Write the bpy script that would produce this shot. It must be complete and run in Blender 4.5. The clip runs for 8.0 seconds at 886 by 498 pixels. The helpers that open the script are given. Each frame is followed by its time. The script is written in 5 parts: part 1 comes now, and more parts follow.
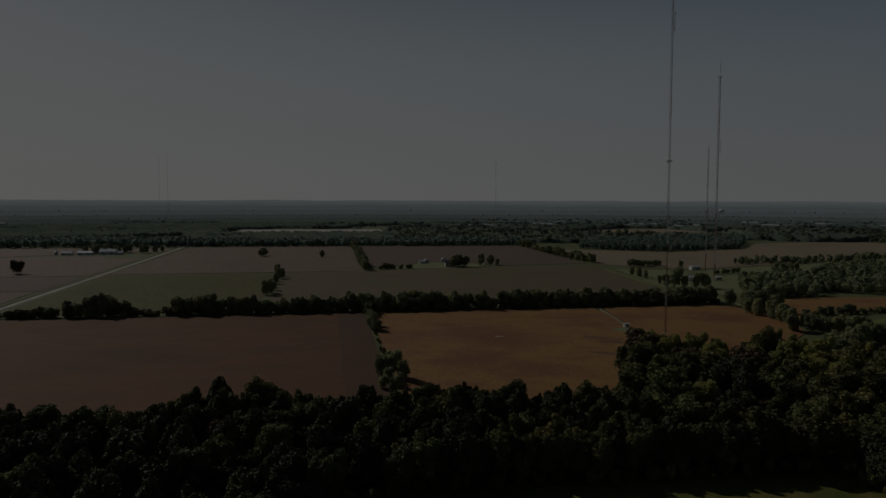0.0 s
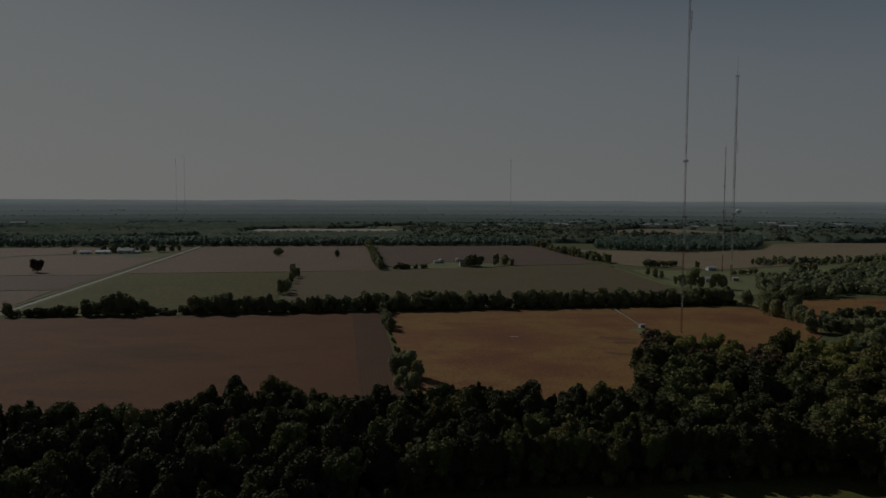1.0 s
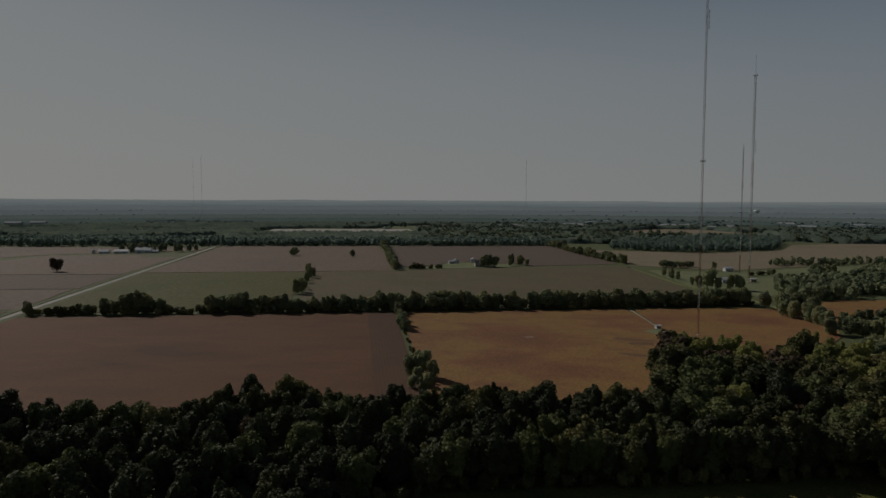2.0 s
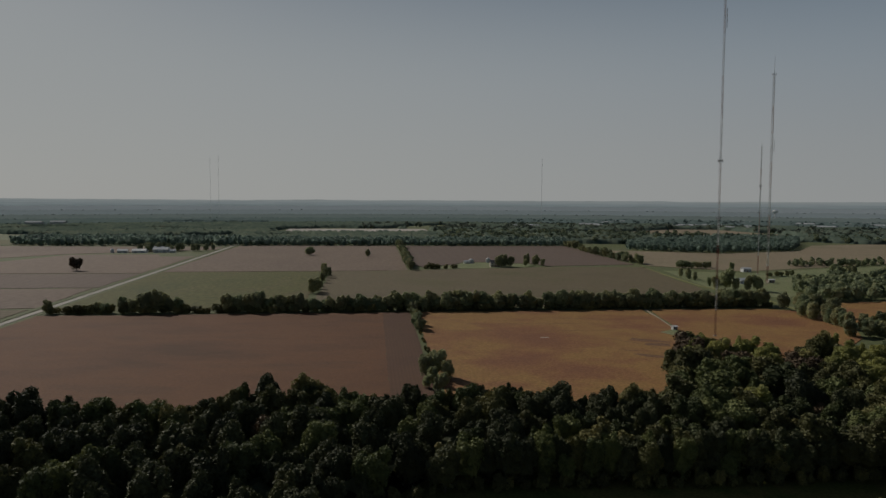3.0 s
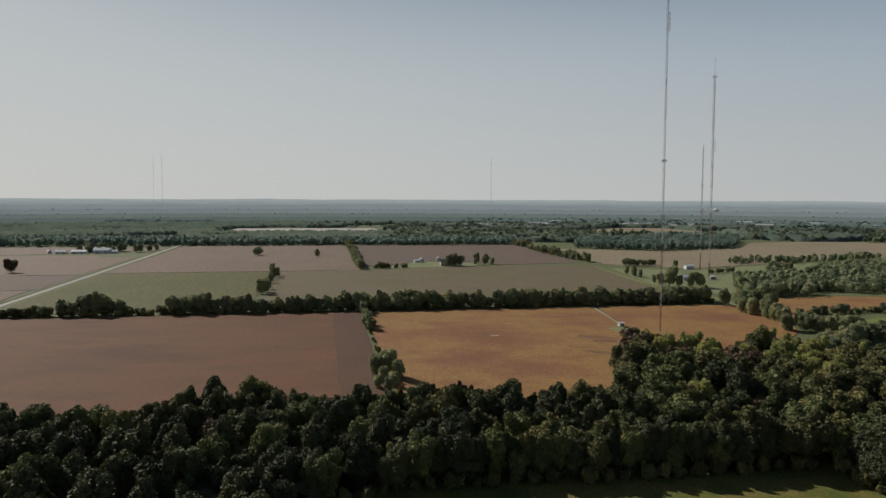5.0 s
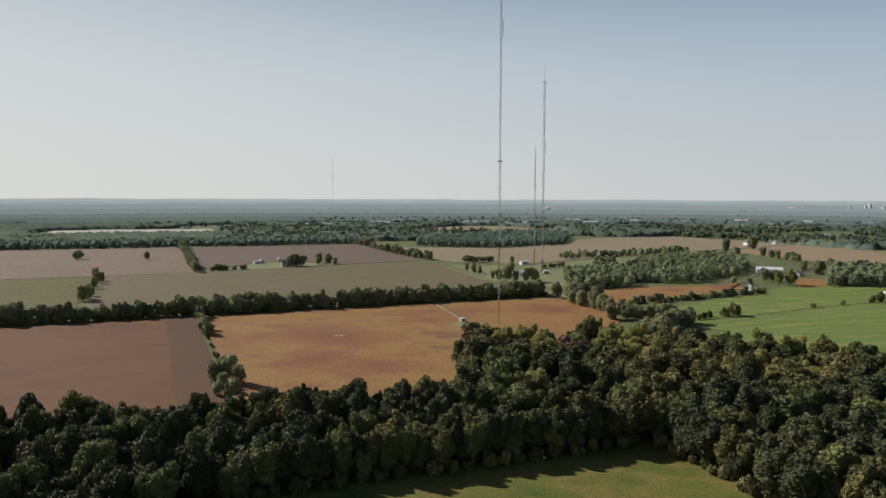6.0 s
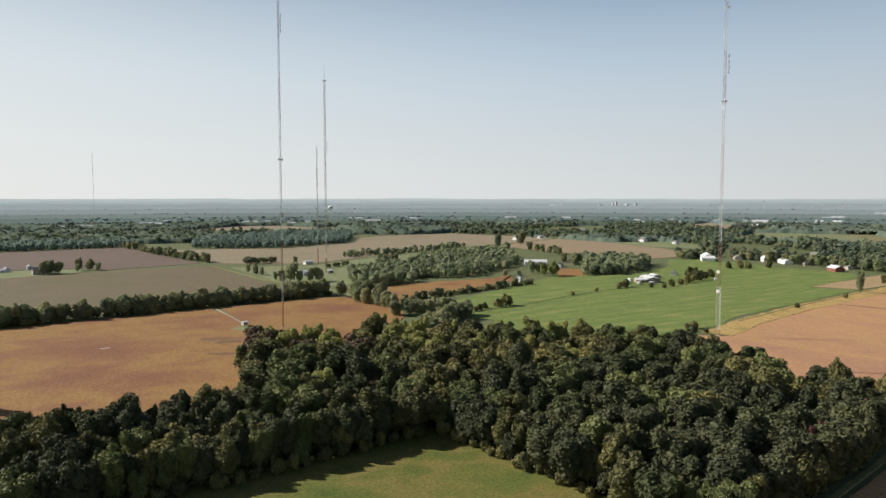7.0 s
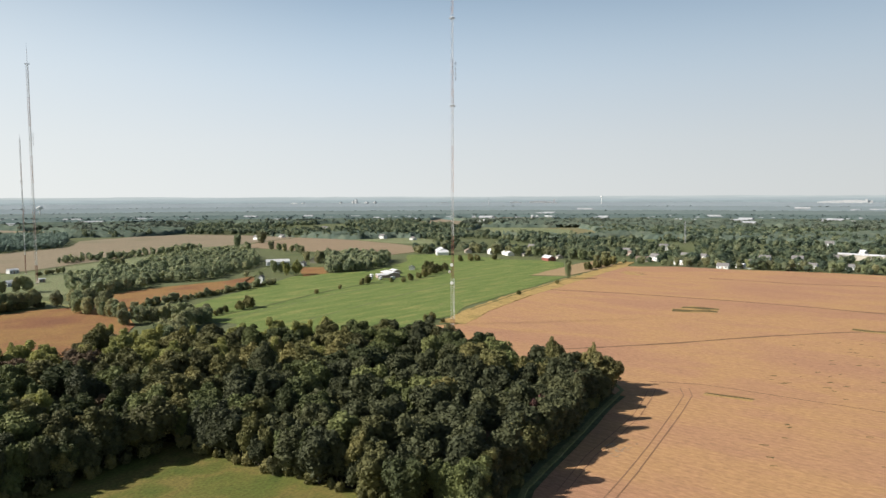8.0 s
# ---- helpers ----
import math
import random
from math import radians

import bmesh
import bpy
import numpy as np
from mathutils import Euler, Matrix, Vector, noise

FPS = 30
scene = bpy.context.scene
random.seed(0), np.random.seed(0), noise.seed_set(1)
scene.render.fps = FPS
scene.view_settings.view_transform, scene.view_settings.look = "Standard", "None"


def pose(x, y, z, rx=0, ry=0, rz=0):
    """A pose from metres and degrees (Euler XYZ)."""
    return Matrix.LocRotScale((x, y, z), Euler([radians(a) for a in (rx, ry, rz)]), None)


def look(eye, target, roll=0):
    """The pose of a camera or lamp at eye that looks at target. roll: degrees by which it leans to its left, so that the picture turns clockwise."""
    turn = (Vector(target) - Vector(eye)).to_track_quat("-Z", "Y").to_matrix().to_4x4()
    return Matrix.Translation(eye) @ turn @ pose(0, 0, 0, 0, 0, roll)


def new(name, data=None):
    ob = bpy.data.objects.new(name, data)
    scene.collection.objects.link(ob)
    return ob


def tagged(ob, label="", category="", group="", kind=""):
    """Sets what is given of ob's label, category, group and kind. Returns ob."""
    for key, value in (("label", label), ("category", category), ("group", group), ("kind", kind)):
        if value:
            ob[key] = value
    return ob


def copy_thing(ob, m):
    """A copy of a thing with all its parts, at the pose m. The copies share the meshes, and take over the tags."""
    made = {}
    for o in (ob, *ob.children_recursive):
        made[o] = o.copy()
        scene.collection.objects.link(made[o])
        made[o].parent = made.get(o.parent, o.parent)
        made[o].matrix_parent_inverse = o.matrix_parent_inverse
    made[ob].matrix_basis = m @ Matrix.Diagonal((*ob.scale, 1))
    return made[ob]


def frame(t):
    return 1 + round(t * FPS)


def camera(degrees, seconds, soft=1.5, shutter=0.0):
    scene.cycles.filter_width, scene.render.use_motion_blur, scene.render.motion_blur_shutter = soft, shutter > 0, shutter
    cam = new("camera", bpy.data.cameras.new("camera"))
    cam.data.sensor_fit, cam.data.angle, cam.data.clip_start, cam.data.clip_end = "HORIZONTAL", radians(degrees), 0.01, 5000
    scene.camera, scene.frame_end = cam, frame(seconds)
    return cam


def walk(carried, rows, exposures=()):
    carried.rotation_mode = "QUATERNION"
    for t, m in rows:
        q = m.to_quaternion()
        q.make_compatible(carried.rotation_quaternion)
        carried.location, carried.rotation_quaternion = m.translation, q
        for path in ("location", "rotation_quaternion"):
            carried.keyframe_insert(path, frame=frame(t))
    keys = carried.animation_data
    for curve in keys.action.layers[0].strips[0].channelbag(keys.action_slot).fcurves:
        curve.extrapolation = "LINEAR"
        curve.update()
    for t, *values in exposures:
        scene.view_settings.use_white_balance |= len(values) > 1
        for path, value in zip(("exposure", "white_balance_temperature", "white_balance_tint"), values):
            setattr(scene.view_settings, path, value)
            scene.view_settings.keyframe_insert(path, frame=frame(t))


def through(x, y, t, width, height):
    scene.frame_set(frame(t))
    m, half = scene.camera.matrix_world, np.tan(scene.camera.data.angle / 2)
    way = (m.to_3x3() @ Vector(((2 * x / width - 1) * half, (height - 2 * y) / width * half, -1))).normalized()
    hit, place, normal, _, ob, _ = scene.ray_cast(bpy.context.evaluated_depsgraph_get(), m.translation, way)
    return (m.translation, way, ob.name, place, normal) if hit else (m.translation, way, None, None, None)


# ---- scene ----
cam = camera(63.39, 8.0)

PATH = [
    (0.0, pose(0, 0, 80, 86.05, -0.15, 0.00)),
    (0.5, pose(0, 0, 80, 86.045, -0.18, 0.57)),
    (1.0, pose(0, 0, 80, 86.04, -0.21, 1.18)),
    (1.5, pose(0, 0, 80, 86.045, -0.23, 1.78)),
    (3.0, pose(0, 0, 80, 86.035, -0.26, 3.61)),
    (3.5, pose(0, 0, 80, 86.04, -0.27, 4.23)),
    (4.0, pose(0, 0, 80, 86.035, -0.26, 4.83)),
    (4.2, pose(0, 0, 80, 86.03, -0.26, 4.92)),
    (5.3, pose(0, 0, 80, 85.96, -0.23, -4.15)),
    (5.5, pose(0, 0, 80, 85.96, -0.23, -6.80)),
    (6.0, pose(0, 0, 80, 85.95, -0.17, -12.90)),
    (6.5, pose(0, 0, 80, 85.91, -0.10, -20.97)),
    (7.0, pose(0, 0, 80, 85.89, 0.02, -30.10)),
    (7.5, pose(0, 0, 80, 85.80, 0.10, -39.61)),
    (8.0, pose(0, 0, 80, 85.72, 0.20, -50.51)),
]
# the picture fades in from black
EXPOSURES = [(0.0, -2.74), (0.5, -2.4), (1.0, -2.08), (1.5, -1.8), (3.0, -0.98), (3.5, -0.76), (4.0, -0.57), (5.5, 0.0), (6.5, 0.32), (8.0, 0.62)]
walk(cam, PATH, EXPOSURES)

# ---- sky and sun: afternoon, the sun ahead to the west of the fields ----
SUN_YAW, SUN_UP = 47.0, 33.0
world = bpy.data.worlds.new("sky")
scene.world = world
world.use_nodes = True
wn, wl = world.node_tree.nodes, world.node_tree.links
sky = wn.new("ShaderNodeTexSky")
sky.sky_type = "NISHITA"
sky.sun_disc = False
sky.sun_elevation = radians(SUN_UP)
sky.sun_rotation = radians(-SUN_YAW)
sky.altitude, sky.air_density, sky.dust_density, sky.ozone_density = 200, 1.0, 1.2, 1.0
dim = wn.new("ShaderNodeVectorMath")
dim.operation = "SCALE"
dim.inputs["Scale"].default_value = 0.048
wl.new(sky.outputs[0], dim.inputs[0])
# autumn haze that whitens the sky towards the horizon, brighter on the sun's side
aim, axes, low = wn.new("ShaderNodeTexCoord"), wn.new("ShaderNodeSeparateXYZ"), wn.new("ShaderNodeMapRange")
wl.new(aim.outputs["Generated"], axes.inputs[0])
wl.new(axes.outputs["Z"], low.inputs["Value"])
low.interpolation_type = "SMOOTHSTEP"
low.inputs["From Min"].default_value, low.inputs["From Max"].default_value = 0.14, 0.46
low.inputs["To Min"].default_value, low.inputs["To Max"].default_value = 0.95, 0.0
tone = wn.new("ShaderNodeValToRGB")
wl.new(axes.outputs["Z"], tone.inputs[0])
while len(tone.color_ramp.elements) < 4:
    tone.color_ramp.elements.new(0.5)
for e, (p, c) in zip(tone.color_ramp.elements, ((0.0, (0.490, 0.510, 0.512)), (0.07, (0.450, 0.484, 0.506)), (0.17, (0.362, 0.432, 0.498)), (0.30, (0.267, 0.370, 0.482)))):
    e.position, e.color = p, (*c, 1)
side, glow, bright = wn.new("ShaderNodeVectorMath"), wn.new("ShaderNodeMapRange"), wn.new("ShaderNodeVectorMath")
side.operation, bright.operation = "DOT_PRODUCT", "SCALE"
side.inputs[1].default_value = (-math.sin(radians(SUN_YAW)), math.cos(radians(SUN_YAW)), 0.0)
wl.new(aim.outputs["Generated"], side.inputs[0])
wl.new(side.outputs["Value"], glow.inputs["Value"])
glow.inputs["From Min"].default_value, glow.inputs["From Max"].default_value = -1.0, 1.0
glow.inputs["To Min"].default_value, glow.inputs["To Max"].default_value = 0.78, 1.30
warm, pale = wn.new("ShaderNodeMapRange"), wn.new("ShaderNodeMix")
warm.inputs["From Min"].default_value, warm.inputs["From Max"].default_value = 0.0, 1.0
warm.inputs["To Min"].default_value, warm.inputs["To Max"].default_value = 0.0, 0.75
wl.new(side.outputs["Value"], warm.inputs["Value"])
pale.data_type = "RGBA"
wl.new(warm.outputs[0], pale.inputs["Factor"])
wl.new(tone.outputs[0], pale.inputs["A"])
pale.inputs["B"].default_value = (0.472, 0.479, 0.462, 1)
wl.new(pale.outputs["Result"], bright.inputs[0])
wl.new(glow.outputs[0], bright.inputs["Scale"])
veil = wn.new("ShaderNodeMix")
veil.data_type = "RGBA"
wl.new(low.outputs[0], veil.inputs["Factor"])
wl.new(dim.outputs[0], veil.inputs["A"])
wl.new(bright.outputs[0], veil.inputs["B"])
back = wn["Background"]
wl.new(veil.outputs["Result"], back.inputs[0])
back.inputs[1].default_value = 1.0
sun = new("sun", bpy.data.lights.new("sun", "SUN"))
sun.data.energy, sun.data.angle, sun.data.color = 5.0, radians(0.53), (1.0, 0.95, 0.88)
_s, _e = radians(SUN_YAW), radians(SUN_UP)
sun.matrix_world = look((-math.sin(_s) * math.cos(_e) * 400, math.cos(_s) * math.cos(_e) * 400, math.sin(_e) * 400), (0, 0, 0))

# ---- materials ----
TURN = 9.26  # the field grid's turn, degrees


def surface(name, tones, patch=40.0, fine=0.8, rough=0.9, bump=0.3, rows=0.0, row_turn=0.0, stretch=1.0, contrast=0.35, row_depth=0.25, own=0.0):
    """A matt surface: patches of several tones, fine grain, and crop rows where rows (their spacing in metres) is given."""
    m = bpy.data.materials.new(name)
    m.use_nodes = True
    n, l = m.node_tree.nodes, m.node_tree.links
    shade = n["Principled BSDF"]
    shade.inputs["Roughness"].default_value = rough
    shade.inputs["Specular IOR Level"].default_value = 0.15
    co = n.new("ShaderNodeTexCoord")
    mp = n.new("ShaderNodeMapping")
    mp.inputs["Rotation"].default_value[2] = radians(-TURN + row_turn)
    mp.inputs["Scale"].default_value = (1.0, stretch, 1.0)
    l.new(co.outputs["Object"], mp.inputs[0])
    big = n.new("ShaderNodeTexNoise")
    big.inputs["Scale"].default_value, big.inputs["Detail"].default_value, big.inputs["Roughness"].default_value = 1 / patch, 5, 0.6
    l.new(mp.outputs[0], big.inputs["Vector"])
    ramp = n.new("ShaderNodeValToRGB")
    el = ramp.color_ramp.elements
    while len(el) < len(tones):
        el.new(0.5)
    for i, tone in enumerate(tones):
        el[i].position = 0.32 + 0.36 * i / max(1, len(tones) - 1)
        el[i].color = (*tone, 1)
    value = big.outputs["Fac"]
    if own:
        info = n.new("ShaderNodeObjectInfo")
        mix = n.new("ShaderNodeMath")
        mix.operation = "MULTIPLY_ADD"
        l.new(info.outputs["Random"], mix.inputs[0])
        mix.inputs[1].default_value = own
        add = n.new("ShaderNodeMath")
        add.operation = "SUBTRACT"
        l.new(value, add.inputs[0])
        add.inputs[1].default_value = own / 2
        l.new(add.outputs[0], mix.inputs[2])
        value = mix.outputs[0]
    l.new(value, ramp.inputs[0])
    grain = n.new("ShaderNodeTexNoise")
    grain.inputs["Scale"].default_value, grain.inputs["Detail"].default_value = 1 / fine, 4
    l.new(mp.outputs[0], grain.inputs["Vector"])
    spread = n.new("ShaderNodeMapRange")
    spread.inputs["From Min"].default_value, spread.inputs["From Max"].default_value = 0.25, 0.75
    spread.inputs["To Min"].default_value, spread.inputs["To Max"].default_value = 1 - contrast, 1 + contrast
    l.new(grain.outputs["Fac"], spread.inputs["Value"])
    height, factor = grain.outputs["Fac"], spread.outputs[0]
    if rows:
        wave = n.new("ShaderNodeTexWave")
        wave.bands_direction = "X"
        wave.inputs["Scale"].default_value = 1 / rows / 3.18
        wave.inputs["Distortion"].default_value = 0.6
        wave.inputs["Detail Scale"].default_value = 0.3
        l.new(mp.outputs[0], wave.inputs["Vector"])
        dim = n.new("ShaderNodeMapRange")
        dim.inputs["To Min"].default_value, dim.inputs["To Max"].default_value = 1 - row_depth, 1 + row_depth
        l.new(wave.outputs["Fac"], dim.inputs["Value"])
        times = n.new("ShaderNodeMath")
        times.operation = "MULTIPLY"
        l.new(factor, times.inputs[0])
        l.new(dim.outputs[0], times.inputs[1])
        factor = times.outputs[0]
    scale = n.new("ShaderNodeVectorMath")
    scale.operation = "SCALE"
    l.new(ramp.outputs[0], scale.inputs[0])
    l.new(factor, scale.inputs["Scale"])
    l.new(scale.outputs[0], shade.inputs["Base Color"])
    relief = n.new("ShaderNodeBump")
    relief.inputs["Strength"].default_value, relief.inputs["Distance"].default_value = bump, fine * 0.5
    l.new(height, relief.inputs["Height"])
    l.new(relief.outputs[0], shade.inputs["Normal"])
    return m


def leaves(name, tones, through=0.24, wide_scale=0.35, wide_share=0.4, spray=0.3, own=0.75, gloss=0.2):
    """Foliage: a tone for each tree, varied from spray to spray, letting some light through."""
    m = bpy.data.materials.new(name)
    m.use_nodes = True
    n, l = m.node_tree.nodes, m.node_tree.links
    shade = n["Principled BSDF"]
    shade.inputs["Roughness"].default_value = 0.75
    shade.inputs["Specular IOR Level"].default_value = gloss
    info, geo, co = n.new("ShaderNodeObjectInfo"), n.new("ShaderNodeNewGeometry"), n.new("ShaderNodeTexCoord")
    wide = n.new("ShaderNodeTexNoise")
    wide.inputs["Scale"].default_value = wide_scale
    l.new(co.outputs["Object"], wide.inputs["Vector"])
    a = n.new("ShaderNodeMath")
    a.operation = "MULTIPLY_ADD"
    l.new(info.outputs["Random"], a.inputs[0])
    a.inputs[1].default_value = own
    b = n.new("ShaderNodeMath")
    b.operation = "MULTIPLY_ADD"
    l.new(geo.outputs["Random Per Island"], b.inputs[0])
    b.inputs[1].default_value = spray
    c = n.new("ShaderNodeMath")
    c.operation = "MULTIPLY_ADD"
    l.new(wide.outputs["Fac"], c.inputs[0])
    c.inputs[1].default_value, c.inputs[2].default_value = wide_share, 0.33 - own / 2 - wide_share / 2
    l.new(c.outputs[0], b.inputs[2])
    l.new(b.outputs[0], a.inputs[2])
    ramp = n.new("ShaderNodeValToRGB")
    el = ramp.color_ramp.elements
    while len(el) < len(tones):
        el.new(0.5)
    for i, tone in enumerate(tones):
        el[i].position = i / max(1, len(tones) - 1)
        el[i].color = (*tone, 1)
    l.new(a.outputs[0], ramp.inputs[0])
    l.new(ramp.outputs[0], shade.inputs["Base Color"])
    if through:
        lit = n.new("ShaderNodeBsdfTranslucent")
        l.new(ramp.outputs[0], lit.inputs[0])
        mix = n.new("ShaderNodeMixShader")
        mix.inputs[0].default_value = through
        l.new(shade.outputs[0], mix.inputs[1])
        l.new(lit.outputs[0], mix.inputs[2])
        l.new(mix.outputs[0], n["Material Output"].inputs[0])
    return m


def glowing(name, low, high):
    """Emissive surface for the backdrop, distant haze put in as glow: two close tones."""
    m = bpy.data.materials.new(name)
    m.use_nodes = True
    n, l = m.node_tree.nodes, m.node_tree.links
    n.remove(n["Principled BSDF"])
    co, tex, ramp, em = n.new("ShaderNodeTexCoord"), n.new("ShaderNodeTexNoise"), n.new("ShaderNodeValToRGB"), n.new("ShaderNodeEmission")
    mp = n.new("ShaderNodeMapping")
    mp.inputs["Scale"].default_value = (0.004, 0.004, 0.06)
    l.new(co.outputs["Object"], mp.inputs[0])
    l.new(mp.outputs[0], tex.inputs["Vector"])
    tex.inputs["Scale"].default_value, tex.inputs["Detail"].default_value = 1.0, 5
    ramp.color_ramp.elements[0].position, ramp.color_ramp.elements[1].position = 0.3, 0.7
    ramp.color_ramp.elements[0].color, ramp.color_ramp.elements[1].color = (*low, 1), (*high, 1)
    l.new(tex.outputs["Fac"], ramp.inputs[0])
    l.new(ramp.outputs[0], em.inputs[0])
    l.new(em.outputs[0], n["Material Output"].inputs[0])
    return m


M_GROUND = surface("rough_grass", [(0.080, 0.098, 0.040), (0.105, 0.118, 0.048), (0.110, 0.122, 0.058), (0.095, 0.112, 0.046)], patch=90, fine=2.5)
M_MEADOW = surface("meadow_grass", [(0.064, 0.086, 0.018), (0.088, 0.104, 0.023), (0.112, 0.114, 0.027), (0.152, 0.124, 0.037), (0.100, 0.106, 0.024), (0.074, 0.094, 0.020)], patch=30, fine=0.9, contrast=0.34)
M_PASTURE = surface("pasture_grass", [(0.095, 0.137, 0.036), (0.123, 0.165, 0.043), (0.147, 0.182, 0.052), (0.219, 0.213, 0.070)], patch=36, fine=3.0, stretch=4.0, row_turn=8, contrast=0.34)
M_LAWN = surface("rough_lawn", [(0.132, 0.154, 0.075), (0.165, 0.183, 0.088), (0.193, 0.189, 0.101)], patch=30, fine=2.0, contrast=0.35)
M_ALFALFA = surface("alfalfa", [(0.066, 0.073, 0.021), (0.091, 0.089, 0.026), (0.102, 0.084, 0.036)], patch=70, fine=3.0, stretch=0.4)
M_BEANS = surface("ripe_soybeans", [(0.093, 0.050, 0.029), (0.119, 0.060, 0.033), (0.138, 0.068, 0.035), (0.110, 0.058, 0.033)], patch=95, fine=1.6, contrast=0.2, stretch=2.2, bump=0.4)
M_BEANS_ROWED = surface("rowed_soybeans", [(0.085, 0.047, 0.031), (0.105, 0.058, 0.035)], patch=40, fine=1.0, rows=1.7, contrast=0.12, row_depth=0.05)
M_TAN = surface("yellowing_soybeans", [(0.175, 0.081, 0.043), (0.193, 0.090, 0.044), (0.216, 0.109, 0.047), (0.243, 0.140, 0.050), (0.223, 0.117, 0.048), (0.191, 0.088, 0.044)], patch=70, fine=1.3, contrast=0.34, stretch=1.3, bump=0.4)
M_GOLD = surface("golden_soybeans", [(0.322, 0.174, 0.104), (0.334, 0.182, 0.106), (0.352, 0.196, 0.107), (0.378, 0.220, 0.104), (0.356, 0.200, 0.107), (0.336, 0.184, 0.106), (0.326, 0.177, 0.104)], patch=70, fine=0.7, contrast=0.24, stretch=0.35, row_turn=14, bump=0.5, rows=3.0, row_depth=0.04)
M_TANWALL = surface("weathered_tan_boards", [(0.27, 0.21, 0.18), (0.34, 0.27, 0.23)], patch=3, fine=0.4, contrast=0.15)
M_PINK = surface("cut_field", [(0.154, 0.113, 0.085), (0.171, 0.125, 0.092), (0.143, 0.104, 0.078)], patch=150, fine=4.0, stretch=0.4, contrast=0.2)
M_GREY = surface("grey_stubble", [(0.118, 0.096, 0.057), (0.133, 0.107, 0.063), (0.111, 0.099, 0.050)], patch=110, fine=4.0, row_turn=90, rows=9.0, row_depth=0.1, contrast=0.15)
M_DUSK = surface("tilled_soil", [(0.121, 0.088, 0.069), (0.137, 0.100, 0.078)], patch=120, fine=4.0, rows=12, row_depth=0.03, contrast=0.15)
M_STRAW = surface("pale_field", [(0.205, 0.168, 0.108), (0.228, 0.182, 0.120), (0.190, 0.162, 0.100)], patch=120, fine=5.0, contrast=0.15)
M_LITTER = surface("leaf_litter", [(0.035, 0.030, 0.018), (0.055, 0.045, 0.026)], patch=6, fine=0.6)
M_DITCH = surface("rank_grass", [(0.055, 0.075, 0.025), (0.085, 0.095, 0.032)], patch=5, fine=0.6)
M_MOWN = surface("mown_grass", [(0.11, 0.135, 0.05), (0.14, 0.15, 0.06)], patch=9, fine=0.9)
M_WEEDS = surface("yellow_weeds", [(0.24, 0.18, 0.062), (0.32, 0.225, 0.080), (0.38, 0.255, 0.098), (0.30, 0.215, 0.074)], patch=12, fine=0.9, contrast=0.4, stretch=0.5)
M_GRAVEL = surface("pale_gravel", [(0.336, 0.304, 0.264), (0.400, 0.368, 0.320)], patch=8, fine=0.5, contrast=0.2)
M_TRACK = surface("sandy_track", [(0.27, 0.215, 0.150), (0.33, 0.265, 0.190)], patch=6, fine=0.5, contrast=0.25)
M_MARGIN = surface("dry_meadow", [(0.150, 0.140, 0.066), (0.186, 0.164, 0.080), (0.166, 0.150, 0.072)], patch=60, fine=3.0, contrast=0.25)
M_RUT = surface("rutted_soil", [(0.20, 0.115, 0.068), (0.25, 0.145, 0.085)], patch=5, fine=0.4)
M_DAMP = surface("damp_soil", [(0.135, 0.076, 0.045), (0.170, 0.098, 0.052)], patch=4, fine=0.6)
M_DRY = surface("dry_weeds", [(0.150, 0.160, 0.058), (0.205, 0.190, 0.080)], patch=4, fine=0.6)
M_WET = surface("stunted_green", [(0.075, 0.058, 0.024), (0.125, 0.092, 0.034)], patch=6, fine=0.6)
M_THIN = surface("yellowing_beans", [(0.325, 0.215, 0.085), (0.350, 0.225, 0.092)], patch=6, fine=0.7)
